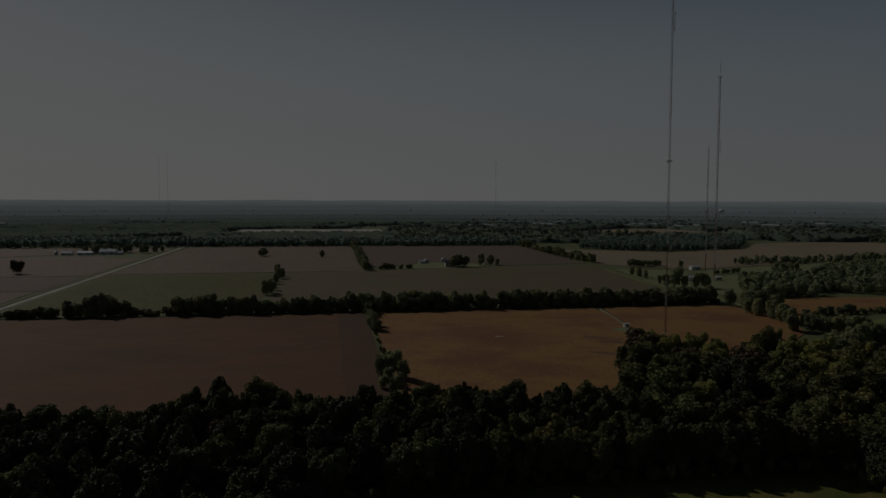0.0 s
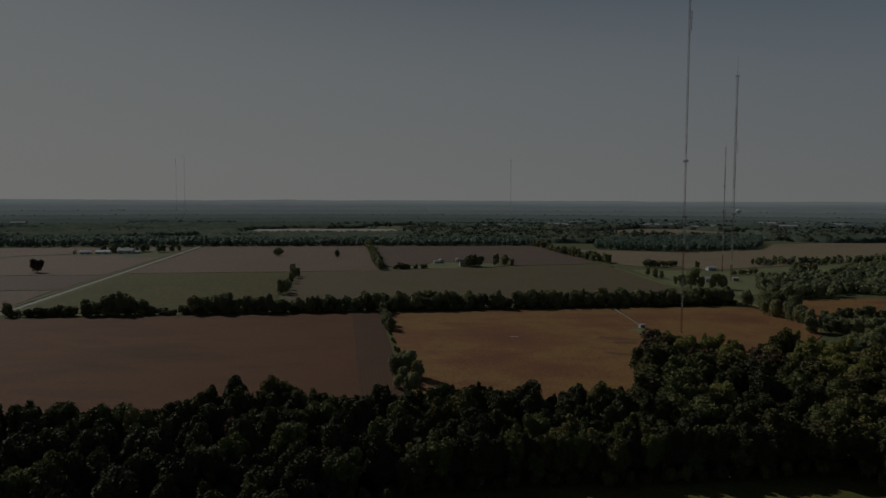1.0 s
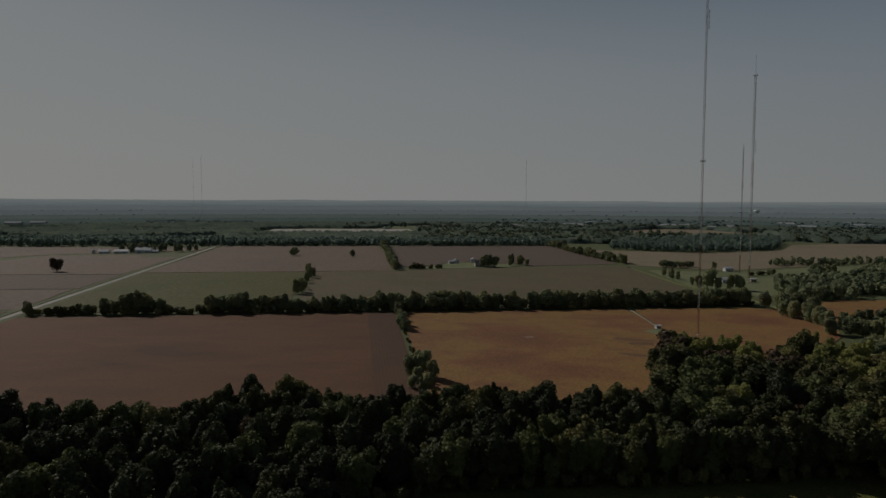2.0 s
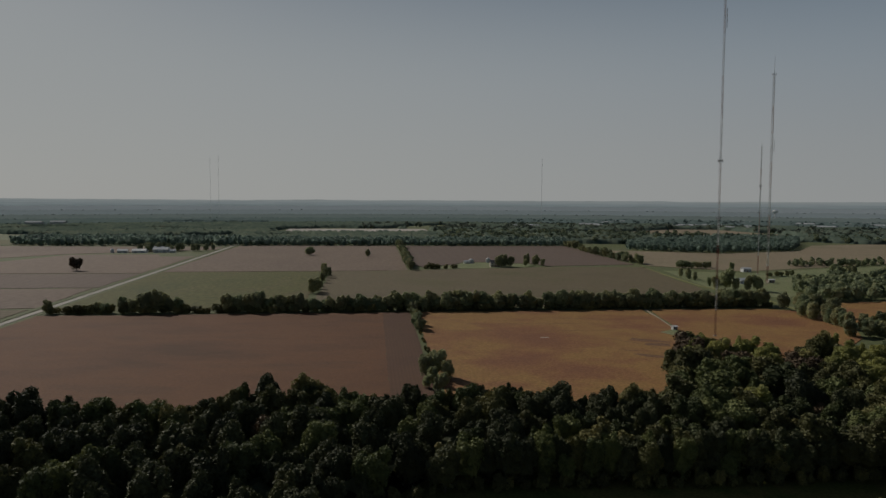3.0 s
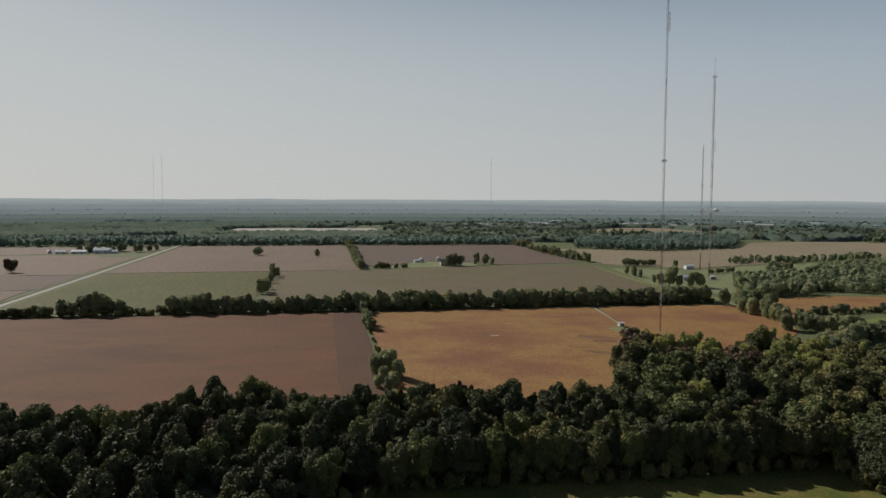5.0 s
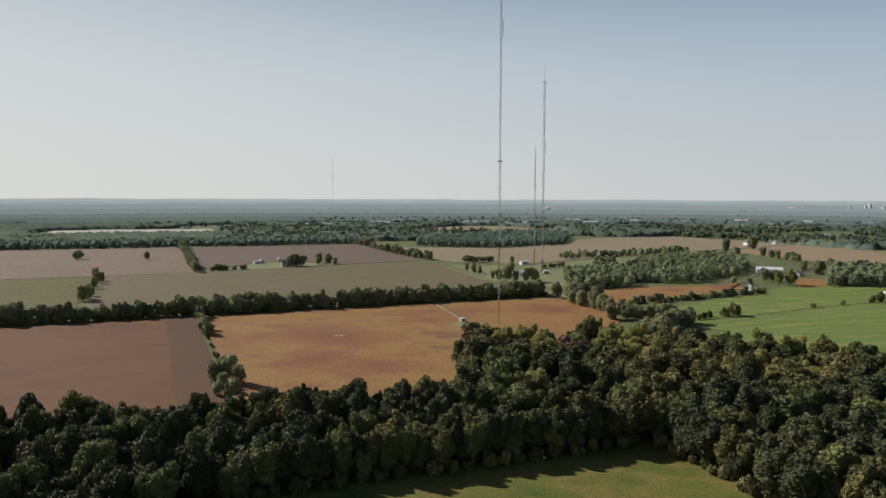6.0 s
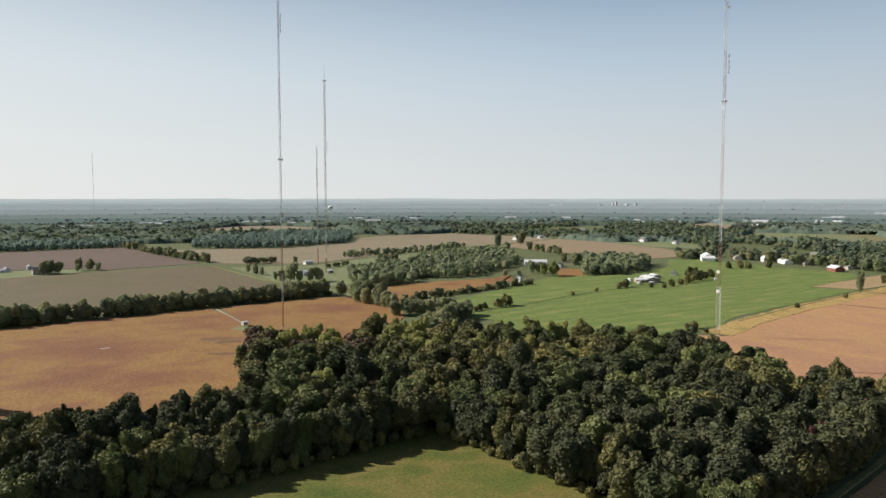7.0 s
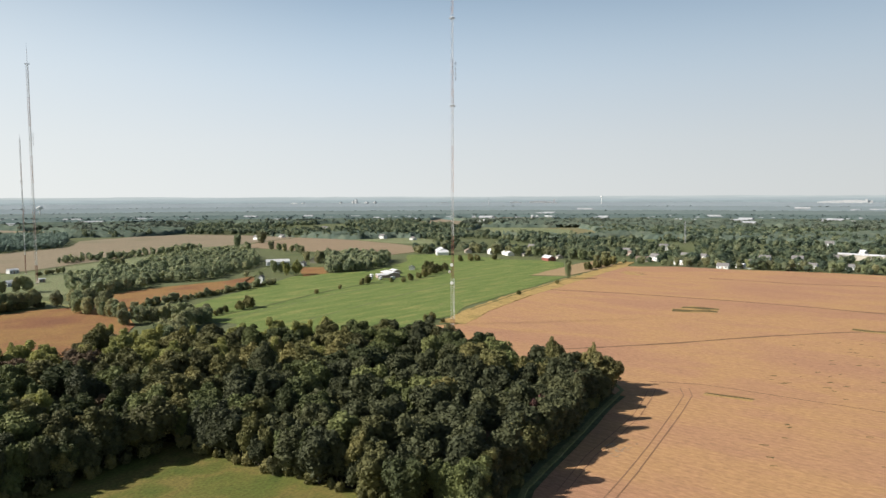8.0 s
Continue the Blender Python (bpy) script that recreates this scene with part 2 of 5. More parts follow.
M_LEAF = {
    "green": leaves("green_leaves", [(0.051, 0.061, 0.026), (0.082, 0.095, 0.036), (0.126, 0.143, 0.050), (0.196, 0.204, 0.074)], through=0.16, spray=0.24, own=0.9),
    "olive": leaves("olive_leaves", [(0.079, 0.078, 0.033), (0.116, 0.114, 0.041), (0.166, 0.153, 0.057), (0.245, 0.215, 0.080)], through=0.16, spray=0.24, own=0.9),
    "yellow": leaves("yellowing_leaves", [(0.082, 0.085, 0.034), (0.115, 0.112, 0.043), (0.150, 0.134, 0.053)], through=0.14, spray=0.32),
    "dark": leaves("dark_green_leaves", [(0.045, 0.051, 0.026), (0.071, 0.077, 0.036), (0.101, 0.104, 0.046)], through=0.14, spray=0.32),
    "russet": leaves("russet_leaves", [(0.086, 0.064, 0.039), (0.117, 0.081, 0.047), (0.143, 0.104, 0.057)], through=0.14, spray=0.32),
    "red": leaves("dark_red_leaves", [(0.060, 0.033, 0.028), (0.091, 0.043, 0.034), (0.117, 0.058, 0.042)], through=0.14, spray=0.32),
    # field, grove and mid leaves: tones raised to stand in for haze
    "field": leaves("field_leaves", [(0.157, 0.187, 0.106), (0.218, 0.251, 0.131), (0.292, 0.314, 0.162), (0.369, 0.365, 0.192)], 0.36),
    "field_dark": leaves("field_dark_leaves", [(0.193, 0.203, 0.117), (0.272, 0.275, 0.143), (0.363, 0.348, 0.174)], 0.36),
    "grove": leaves("dark_grove_leaves", [(0.131, 0.164, 0.099), (0.202, 0.236, 0.134), (0.293, 0.319, 0.175), (0.412, 0.396, 0.215)], 0.36, 0.07, 1.8, 0.3, own=0.0),
    "pale": leaves("pale_green_leaves", [(0.230, 0.238, 0.083), (0.301, 0.302, 0.103), (0.381, 0.361, 0.125)], through=0.4, spray=0.32),
    "mid": leaves("grove_leaves", [(0.113, 0.140, 0.084), (0.168, 0.192, 0.109), (0.231, 0.247, 0.138), (0.303, 0.290, 0.170)], 0.40, 0.07, 1.8, 0.3, own=0.0),
    "town": leaves("town_leaves", [(0.062, 0.088, 0.062), (0.104, 0.136, 0.086), (0.150, 0.182, 0.108), (0.215, 0.238, 0.138), (0.275, 0.288, 0.160)], 0.36, 0.06, 2.6, 0.18, own=0.0),
    # far leaves: haze put into the base colours, paler and bluer with distance
    "far_town": leaves("hazed_far_town_leaves", [(0.100, 0.125, 0.100), (0.135, 0.160, 0.118), (0.168, 0.190, 0.132), (0.205, 0.216, 0.148)], 0.36, 0.04, 2.0, 0.12, own=0.0),
    # wood edges beyond the fields: lightened and blued in colour for haze
    "shade": leaves("hazed_wood_leaves", [(0.168, 0.230, 0.191), (0.232, 0.299, 0.237), (0.307, 0.360, 0.283)], 0.40, 0.05, 1.2, 0.2, own=0.0),
    "dist": leaves("hazed_distant_leaves", [(0.073, 0.099, 0.081), (0.102, 0.132, 0.102), (0.135, 0.163, 0.119), (0.173, 0.187, 0.134)], 0.12, 0.03, 1.9, 0.25, own=0.0, gloss=0.0),
    "far": leaves("hazed_far_leaves", [(0.102, 0.140, 0.135), (0.127, 0.168, 0.158), (0.156, 0.192, 0.176)], 0.12, 0.02, 1.5, 0.2, own=0.0, gloss=0.0),
    "dim": leaves("haze_tinted_leaves", [(0.150, 0.188, 0.180), (0.171, 0.211, 0.200), (0.195, 0.230, 0.214)], 0.12, 0.01, 1.4, 0.15, own=0.0, gloss=0.0),
    "soft": leaves("haze_blued_leaves", [(0.213, 0.257, 0.267), (0.234, 0.278, 0.288), (0.257, 0.297, 0.303)], 0.12, 0.006, 1.2, 0.12, own=0.0, gloss=0.0),
    "end": leaves("haze_paled_leaves", [(0.262, 0.305, 0.321), (0.283, 0.326, 0.340), (0.303, 0.342, 0.353)], 0.12, 0.004, 1.2, 0.12, own=0.0, gloss=0.0),
}
M_BARK = surface("bark", [(0.09, 0.075, 0.06), (0.14, 0.12, 0.10)], patch=1.0, fine=0.15, bump=0.6)
M_BARE = surface("bare_wood", [(0.38, 0.35, 0.31), (0.46, 0.43, 0.39)], patch=1.0, fine=0.2)
M_WHITE = surface("white_siding", [(0.634, 0.634, 0.607), (0.739, 0.739, 0.713)], patch=3, fine=0.4, contrast=0.06, rough=0.6)
M_CREAM = surface("cream_siding", [(0.40, 0.36, 0.30), (0.47, 0.43, 0.36)], patch=3, fine=0.4, contrast=0.06, rough=0.6)
M_BRICK = surface("brick_wall", [(0.28, 0.15, 0.11), (0.34, 0.19, 0.14)], patch=2, fine=0.3, contrast=0.15)
M_REDBARN = surface("red_boards", [(0.20, 0.075, 0.06), (0.25, 0.09, 0.07)], patch=3, fine=0.4, contrast=0.12)
M_ROOF = surface("grey_shingles", [(0.16, 0.15, 0.145), (0.23, 0.22, 0.21)], patch=3, fine=0.4, contrast=0.2)
M_ROOF_BROWN = surface("brown_shingles", [(0.20, 0.15, 0.12), (0.26, 0.20, 0.16)], patch=3, fine=0.4, contrast=0.2)
M_METAL_ROOF = surface("white_metal_roof", [(0.552, 0.558, 0.563), (0.662, 0.653, 0.643)], patch=6, fine=0.8, contrast=0.1, rough=0.45)
M_BLUE_ROOF = surface("blue_metal_roof", [(0.10, 0.22, 0.42), (0.14, 0.28, 0.50)], patch=6, fine=0.8, contrast=0.05, rough=0.45)
M_GLASS = surface("dark_window", [(0.03, 0.035, 0.04), (0.05, 0.055, 0.06)], patch=1, fine=0.3, rough=0.15, bump=0.0)
# upper mast bands: paint colour paled for backlight and haze
M_ORANGE_PALED = surface("aviation_orange_paled", [(0.40, 0.31, 0.28), (0.45, 0.36, 0.32)], patch=3, fine=0.3, contrast=0.1, rough=0.5)
M_MASTRED = surface("aviation_red", [(0.20, 0.085, 0.068), (0.25, 0.105, 0.082)], patch=3, fine=0.3, contrast=0.1, rough=0.5)
M_PALE = surface("aviation_white", [(0.48, 0.49, 0.48), (0.56, 0.56, 0.55)], patch=3, fine=0.3, contrast=0.06, rough=0.5)
M_STEEL = surface("galvanised_steel", [(0.36, 0.37, 0.38), (0.45, 0.46, 0.47)], patch=2, fine=0.3, contrast=0.1, rough=0.5)
M_HAZE_GLOW = [glowing("haze_" + str(i), [c * 0.94 for c in tone], [c * 1.06 for c in tone]) for i, tone in enumerate(((0.215, 0.258, 0.268), (0.243, 0.288, 0.298), (0.275, 0.320, 0.330), (0.310, 0.352, 0.360), (0.345, 0.382, 0.385)))]
M_FARWALL = surface("pale_far_wall", [(0.35, 0.36, 0.37), (0.42, 0.43, 0.44)], patch=8, fine=1, contrast=0.08)


# ---- helpers ----
def W(u, v):
    """Plan place from the field grid: u along the hedgerow, v along the road."""
    return (0.98697 * u - 0.16092 * v, 0.16092 * u + 0.98697 * v)


def rise(x, y):
    """The land's height: level near by, climbing gently to the skyline."""
    r = math.hypot(x, y)
    if r < 2600:
        return 0.0
    r = min(r, 4150.0)
    return 80 + r * math.tan(radians(-1.7626 + (r - 2600) * (1.6126 / 2300)))


def link_mesh(name, verts, faces, material, parent=None, smooth=False, label=""):
    me = bpy.data.meshes.new(name)
    me.from_pydata([tuple(v) for v in verts], [], faces)
    me.materials.append(material)
    if smooth:
        me.polygons.foreach_set("use_smooth", [True] * len(me.polygons))
    me.update()
    ob = new(name, me)
    ob.parent = parent
    return tagged(ob, label)


def part(name, bm, material, parent, label=""):
    me = bpy.data.meshes.new(name)
    bm.to_mesh(me)
    bm.free()
    me.materials.append(material)
    ob = new(name, me)
    ob.parent = parent
    return tagged(ob, label)


def box(bm, x, y, z, sx, sy, sz):
    """A box that stands on z, centred on x, y."""
    r = bmesh.ops.create_cube(bm, size=1.0)
    for v in r["verts"]:
        v.co = Vector((x + v.co.x * sx, y + v.co.y * sy, z + (v.co.z + 0.5) * sz))
    return r["verts"]


def rod(bm, a, b, r0, r1=None, sides=6):
    """A tapered rod from a to b."""
    a, b = Vector(a), Vector(b)
    r = bmesh.ops.create_cone(bm, cap_ends=True, segments=sides, radius1=r0, radius2=r0 if r1 is None else r1, depth=(b - a).length)
    m = Matrix.Translation((a + b) / 2) @ (b - a).to_track_quat("Z", "Y").to_matrix().to_4x4()
    bmesh.ops.transform(bm, matrix=m, verts=r["verts"])


def empty(name, label, category, group="", at=(0, 0, 0), turn=0.0):
    ob = new(name)
    ob.empty_display_size = 1
    ob.matrix_basis = pose(*at, 0, 0, turn)
    return tagged(ob, label, category, group)


def inside(poly, x, y):
    hit = False
    for (x0, y0), (x1, y1) in zip(poly, poly[1:] + poly[:1]):
        if (y0 > y) != (y1 > y) and x < (x1 - x0) * (y - y0) / (y1 - y0) + x0:
            hit = not hit
    return hit


def sheet(name, poly, material, label, top=0.3, category="field", wobble=1.2):
    """A planted field: its outline a little uneven, standing top above the ground, with sides."""
    rnd = random.Random(name + str(len(poly)) + str(poly[0]))
    edge = []
    for (x0, y0), (x1, y1) in zip(poly, poly[1:] + poly[:1]):
        n = max(1, int(math.hypot(x1 - x0, y1 - y0) / 12))
        for i in range(n):
            k = i / n
            w = wobble if i else 0
            edge.append((x0 + (x1 - x0) * k + rnd.uniform(-w, w), y0 + (y1 - y0) * k + rnd.uniform(-w, w)))
    bm = bmesh.new()
    up = [bm.verts.new((x, y, top)) for x, y in edge]
    low = [bm.verts.new((x, y, 0.0)) for x, y in edge]
    f = bm.faces.new(up)
    for i in range(len(up)):
        j = (i + 1) % len(up)
        bm.faces.new((up[j], up[i], low[i], low[j]))
    bmesh.ops.recalc_face_normals(bm, faces=bm.faces)
    if f.normal.z < 0:
        bmesh.ops.reverse_faces(bm, faces=bm.faces)
    bmesh.ops.triangulate(bm, faces=[f])
    return tagged(part(name, bm, material, None), label, category, kind="structure")


def ribbon(name, points, width, material, label, z=0.05, category="track", kind="structure", parent=None, rough_edge=0.2):
    """A strip along a line of points."""
    rnd = random.Random(name + str(points[0]))
    fine = []
    for (x0, y0), (x1, y1) in zip(points, points[1:]):
        n = max(1, int(math.hypot(x1 - x0, y1 - y0) / 6))
        fine += [(x0 + (x1 - x0) * i / n, y0 + (y1 - y0) * i / n) for i in range(n)]
    fine.append(points[-1])
    verts, faces = [], []
    for i, (x, y) in enumerate(fine):
        a, b = fine[max(0, i - 1)], fine[min(len(fine) - 1, i + 1)]
        d = Vector((b[0] - a[0], b[1] - a[1])).normalized()
        s = width / 2
        l, r = s * (1 + rnd.uniform(-rough_edge, rough_edge)), s * (1 + rnd.uniform(-rough_edge, rough_edge))
        verts += [(x - d.y * l, y + d.x * l, z), (x + d.y * r, y - d.x * r, z), (x - d.y * (l + 0.1), y + d.x * (l + 0.1), 0), (x + d.y * (r + 0.1), y - d.x * (r + 0.1), 0)]
        if i:
            k = 4 * i
            faces += [(k - 4, k - 3, k + 1, k), (k - 2, k - 4, k, k + 2), (k - 3, k - 1, k + 3, k + 1)]
    ob = link_mesh(name, verts, faces, material, parent)
    return tagged(ob, label, category, kind=kind) if parent is None else ob


# ---- ground, one sheet to the skyline ----
radii = [0.0, 60, 150, 300, 500, 800, 1200, 1700, 2200, 2600] + [2600 + 100 * i for i in range(1, 24)]
verts, faces, N = [(0, 0, 0)], [], 144
for r in radii[1:]:
    for i in range(N):
        x, y = r * math.cos(math.tau * i / N), r * math.sin(math.tau * i / N)
        verts.append((x, y, rise(x, y)))
for i in range(N):
    faces.append((0, 1 + i, 1 + (i + 1) % N))
for k in range(len(radii) - 2):
    for i in range(N):
        a, b = 1 + k * N + i, 1 + k * N + (i + 1) % N
        faces.append((a, a + N, b + N, b))
tagged(link_mesh("ground", verts, faces, M_GROUND, smooth=True), "rough green and tan farmland reaching to the skyline", "ground", kind="structure")

# added glowing rings at the end of sight, their tones standing in for haze
for k, (r, top, m) in enumerate(((4170, -0.58, M_HAZE_GLOW[0]), (4290, -0.45, M_HAZE_GLOW[1]), (4420, -0.32, M_HAZE_GLOW[2]), (4580, -0.20, M_HAZE_GLOW[3]), (4800, -0.09, M_HAZE_GLOW[4]))):
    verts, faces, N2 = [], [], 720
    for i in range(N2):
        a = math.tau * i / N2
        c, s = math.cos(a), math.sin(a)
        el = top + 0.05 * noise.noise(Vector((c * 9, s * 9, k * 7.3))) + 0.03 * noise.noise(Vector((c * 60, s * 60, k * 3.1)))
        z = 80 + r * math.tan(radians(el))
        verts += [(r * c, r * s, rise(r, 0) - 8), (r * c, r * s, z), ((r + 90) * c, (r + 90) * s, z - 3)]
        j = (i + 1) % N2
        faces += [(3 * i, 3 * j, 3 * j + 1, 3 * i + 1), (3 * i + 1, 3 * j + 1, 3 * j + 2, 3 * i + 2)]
    tagged(link_mesh("backdrop", verts, faces, m, smooth=True), "glowing blue-grey ring for the hazy wooded skyline", "ridge", kind="structure")

# ---- fields ----
M_CORNER = surface("dry_tan_field", [(0.290, 0.205, 0.112), (0.318, 0.222, 0.120)], patch=40, fine=1.5, contrast=0.18)
M_PLOT = surface("dusty_stubble", [(0.232, 0.172, 0.108), (0.254, 0.190, 0.120)], patch=60, fine=2.0, contrast=0.16)
sheet("field", [W(-228, 190), W(-228, 503), W(8, 503), W(8, 230)], M_BEANS, "reddish brown ripe soybean field below a hedgerow")
sheet("field", [W(7.2, 235), W(7.2, 503), W(26.5, 503), W(26.5, 265)], M_BEANS_ROWED, "darker brown rowed strip of ripe soybeans", top=0.33, wobble=0.3)
sheet("field", [W(30, 262), W(30, 503), W(196, 503), W(188.5, 428), W(177, 392), W(164, 330), W(134, 305), W(105, 250)], M_TAN, "tan and yellow patchy soybean field", wobble=0.8)
sheet("field", [W(202, 503), W(288, 500), W(318, 482), W(305, 425), W(285, 388), W(235, 340), W(165, 330), W(178, 392), W(190, 428)], M_TAN, "tan and yellow soybean field round a radio mast", top=0.28, wobble=0.4)
sheet("field", [W(-227, 524), W(-227, 795), W(-52, 795), W(-52, 524)], M_ALFALFA, "dull green alfalfa field beside a gravel road")
sheet("field", [W(-45, 524), W(-45, 795), W(60, 806), W(200, 830), W(322, 826), W(306, 700), W(300, 640), W(286, 560), W(270, 524)], M_GREY, "olive grey stubble field behind a hedgerow")
sheet("field", [W(-226, 799), W(-221, 1236), W(40, 1228), W(40, 802), W(-48, 799)], M_PINK, "pale pinkish brown cut field with lone trees")
sheet("field", [W(47, 880), W(50, 1226), W(333, 1210), W(324, 860), W(212, 842), W(204, 868), W(196, 880), W(120, 912), W(105, 880), W(60, 836)], M_DUSK, "dark brown tilled field round a farmyard")
sheet("field", [W(-620, 300), W(-620, 514), W(-243, 532), W(-243, 300)], M_GREY, "olive brown stubble field beside a gravel road")
sheet("field", [W(-620, 520), W(-620, 655), W(-245, 655), W(-241, 540)], M_PINK, "brown cut field beside a gravel road")
sheet("field", [W(-700, 661), W(-700, 792), W(-243, 780), W(-243, 661)], M_DUSK, "dark brown stubble field beside a road")
sheet("field", [W(-520, 795), W(-470, 900), W(-420, 1046), W(-300, 1046), W(-290, 1010), W(-243, 1010), W(-243, 785)], M_PINK, "pale cut field before a white farm")
sheet("field", [W(-900, 880), W(-860, 1010), W(-500, 985), W(-475, 900), W(-520, 800)], M_GREY, "dull green and grey stubble field")
sheet("field", [W(-900, 1015), W(-900, 1150), W(-640, 1240), W(-240, 1200), W(-240, 1140), W(-430, 1060), W(-490, 990)], M_PINK, "pale brown field behind a white farm")
sheet("field", [W(-860, 1260), W(-840, 1420), W(-560, 1420), W(-560, 1250)], M_ALFALFA, "dull green field between woods")
sheet("field", [(160, 1161), (347, 1102), (497, 1175), (576, 1317), (703, 1368), (811, 1360), (862, 1250), (884, 1092), (745, 1032), (660, 1002), (603, 1005), (407, 889), (291, 828), (196, 883)], M_STRAW, "broad pale tan field before a dark wood")
sheet("field", [(300, 1780), (505, 2010), (620, 1990), (700, 1700), (690, 1500), (600, 1540), (480, 1640)], M_STRAW, "pale tan field beyond a wood")
sheet("field", [(884, 1084), (893, 960), (865, 815), (821, 704), (760, 677), (696, 666), (699, 724), (674, 791), (664, 960), (748, 1026)], M_PLOT, "tan soybean field among houses", wobble=2)
sheet("field", [(900, 955), (985, 925), (994, 845), (903, 764), (872, 815)], M_LAWN, "dull green field beside houses")
sheet("field", [(1145, 891), (1431, 1060), (1493, 918), (1434, 808), (1139, 645), (1200, 771)], M_LAWN, "dull green pasture before far woods")
sheet("field", [(1438, 804), (1496, 914), (1560, 860), (1463, 767), (1326, 676), (1222, 650), (1150, 645)], M_MARGIN, "olive yellow field before far woods")
sheet("field", [(1558, 1388), (1867, 1549), (1743, 1356), (1428, 1120)], M_STRAW, "pale dry field before far woods")
sheet("field", [(1853, 1372), (2090, 1500), (2170, 1410), (2135, 1360)], M_STRAW, "pale dry field between far woods")
sheet("field", [(1880, 1200), (1800, 1420), (2010, 1580), (2190, 1320)], M_STRAW, "pale tan field among far woods")
sheet("field", [W(-215, 1770), W(-215, 1925), W(140, 1915), W(140, 1765)], M_GRAVEL, "pale bare strip beyond a wood", top=0.5)
sheet("field", [W(-660, 2330), W(-640, 2480), W(-330, 2440), W(-330, 2300)], M_STRAW, "pale field among far woods")
PASTURE = [W(239, 262), (262, 384), (235, 440), (263, 460), (330, 500), (405, 540), (440, 560), (470, 575), (520, 552), (560, 548), (640, 585), (712, 650), (745, 625), (752, 560), (738, 505), (752, 455), (735, 410), (600, 384), (616, 352), (402, 312), (372, 296), (330, 296), (262, 285)]
sheet("field", PASTURE, M_PASTURE, "wide green pasture with faint mowing lines", top=0.2)
sheet("field", [(350, 270), (400, 288), (480, 306), (560, 320), (742, 350), (775, 303), (781, 243), (805, 167), (822, 20), (850, -260), (90, -260), (70, 40), (120, 84), (161, 101), (234, 117), (262, 122), (262, 150), (246, 172), (262, 200), (270, 240), (285, 268), (320, 290)], M_GOLD, "vast golden tan field of ripe soybeans", wobble=0.6)
sheet("field", [(606, 386), (735, 407), (802, 408), (745, 362), (622, 354)], M_CORNER, "small tan field corner with a lone tree", wobble=0.6)
sheet("field", [(226, 517), (250, 572), (288, 582), (327, 589), (389, 586), (428, 600), (404, 560), (387, 552), (324, 524), (273, 512), (246, 480)], M_TAN, "narrow reddish field strip between tree rows")
sheet("field", [(513, 632), (537, 605), (493, 561), (457, 556)], M_TAN, "small reddish brown plot beside a yard", wobble=0.5)
sheet("field", [W(310, 640), W(330, 785), W(420, 752), W(545, 800), W(757, 886), W(880, 920), W(700, 800), W(590, 690), W(470, 620), W(340, 560), W(300, 560)], M_LAWN, "dull green lawn round radio masts", top=0.12)
sheet("field", [(-60, 40), (-44, 150), (-14, 204), (20, 212), (116, 222), (123, 206), (127, 170), (132, 130), (137, 101), (150, 90), (150, 40), (70, 20)], M_MEADOW, "green meadow clearing before a wood", top=0.15)
sheet("field", [W(60, 816), W(105, 872), W(120, 905), W(196, 874), W(205, 845), W(160, 828)], M_LAWN, "green farmyard lawn with trees", top=0.15)

# weedy margin between pasture and golden field
ribbon("field_margin", [(346, 277), (400, 297), (480, 315), (560, 328), (640, 341), (742, 356), (795, 372)], 17, M_WEEDS, "yellow weedy margin between pasture and soybean field", z=0.37, category="field margin", rough_edge=0.15)
ribbon("field_margin", [(395, 301), (480, 320), (560, 334), (640, 348)], 1.3, M_DITCH, "dark grassy strip along a weedy margin", z=0.42, category="field margin", rough_edge=0.5)
ribbon("field_margin", [(120, 87), (161, 104), (208, 114), (234, 120), (269, 127), (282, 140)], 1.8, M_DRY, "pale grassy path along the edge of a wood", z=0.4, category="path")
# road and lane
ribbon("road", [W(-232.5, 150), W(-232.5, 700), W(-232.5, 1300)], 4.8, M_GRAVEL, "straight pale gravel country road", z=0.25, category="road", rough_edge=0.05)
ribbon("road_verge", [W(-227, 400), W(-227, 1240)], 4.0, M_GROUND, "grass verge beside a gravel road", z=0.31, category="verge")
ribbon("road_verge", [W(-239, 400), W(-239, 1240)], 5.0, M_GROUND, "dark grass verge beside a gravel road", z=0.34, category="verge")
ribbon("lane", [W(199, 505), W(193, 462), W(187, 424)], 1.1, M_TRACK, "pale gravel lane across a tan field", z=0.4, category="lane", rough_edge=0.1)
sheet("grass_patch", [(104, 438), (116, 448), (119, 438), (110, 428)], M_LAWN, "patch of rank grass round an equipment hut", top=0.36, category="grass patch", wobble=0.6)
ribbon("lane", [(390, 560), (420, 590), (470, 640), (520, 690)], 2.6, M_MOWN, "grassy farm lane between yards", z=0.3, category="lane")
ribbon("lane", [W(309, 470), W(318, 560), W(305, 640), W(322, 830)], 3.0, M_DRY, "faint pale grassy lane along a field", z=0.3, category="lane")
# tractor tracks, drainage lines and stunted patches in the golden field
for line in ([(287, 110), (277, 104.5), (249, 98.5), (213, 91.5), (187, 87), (170, 84.5), (120, 77)], [(289, 107), (279, 101.8), (254, 96.5), (216, 89.5), (189, 84.6), (172, 82), (120, 74)]):
    ribbon("wheel_track", line, 0.38, M_RUT, "tractor rut in ripe soybeans", z=0.36, category="wheel track")
for line in ([(276, 119), (263, 115), (240, 109), (212, 105), (194, 103), (164, 96)], [(279, 117), (264, 112.5), (240, 106.5), (212, 102.5), (194, 100.5), (164, 93.5)]):
    ribbon("wheel_track", line, 0.28, M_RUT, "faint tractor rut in soybeans", z=0.36, category="wheel track")
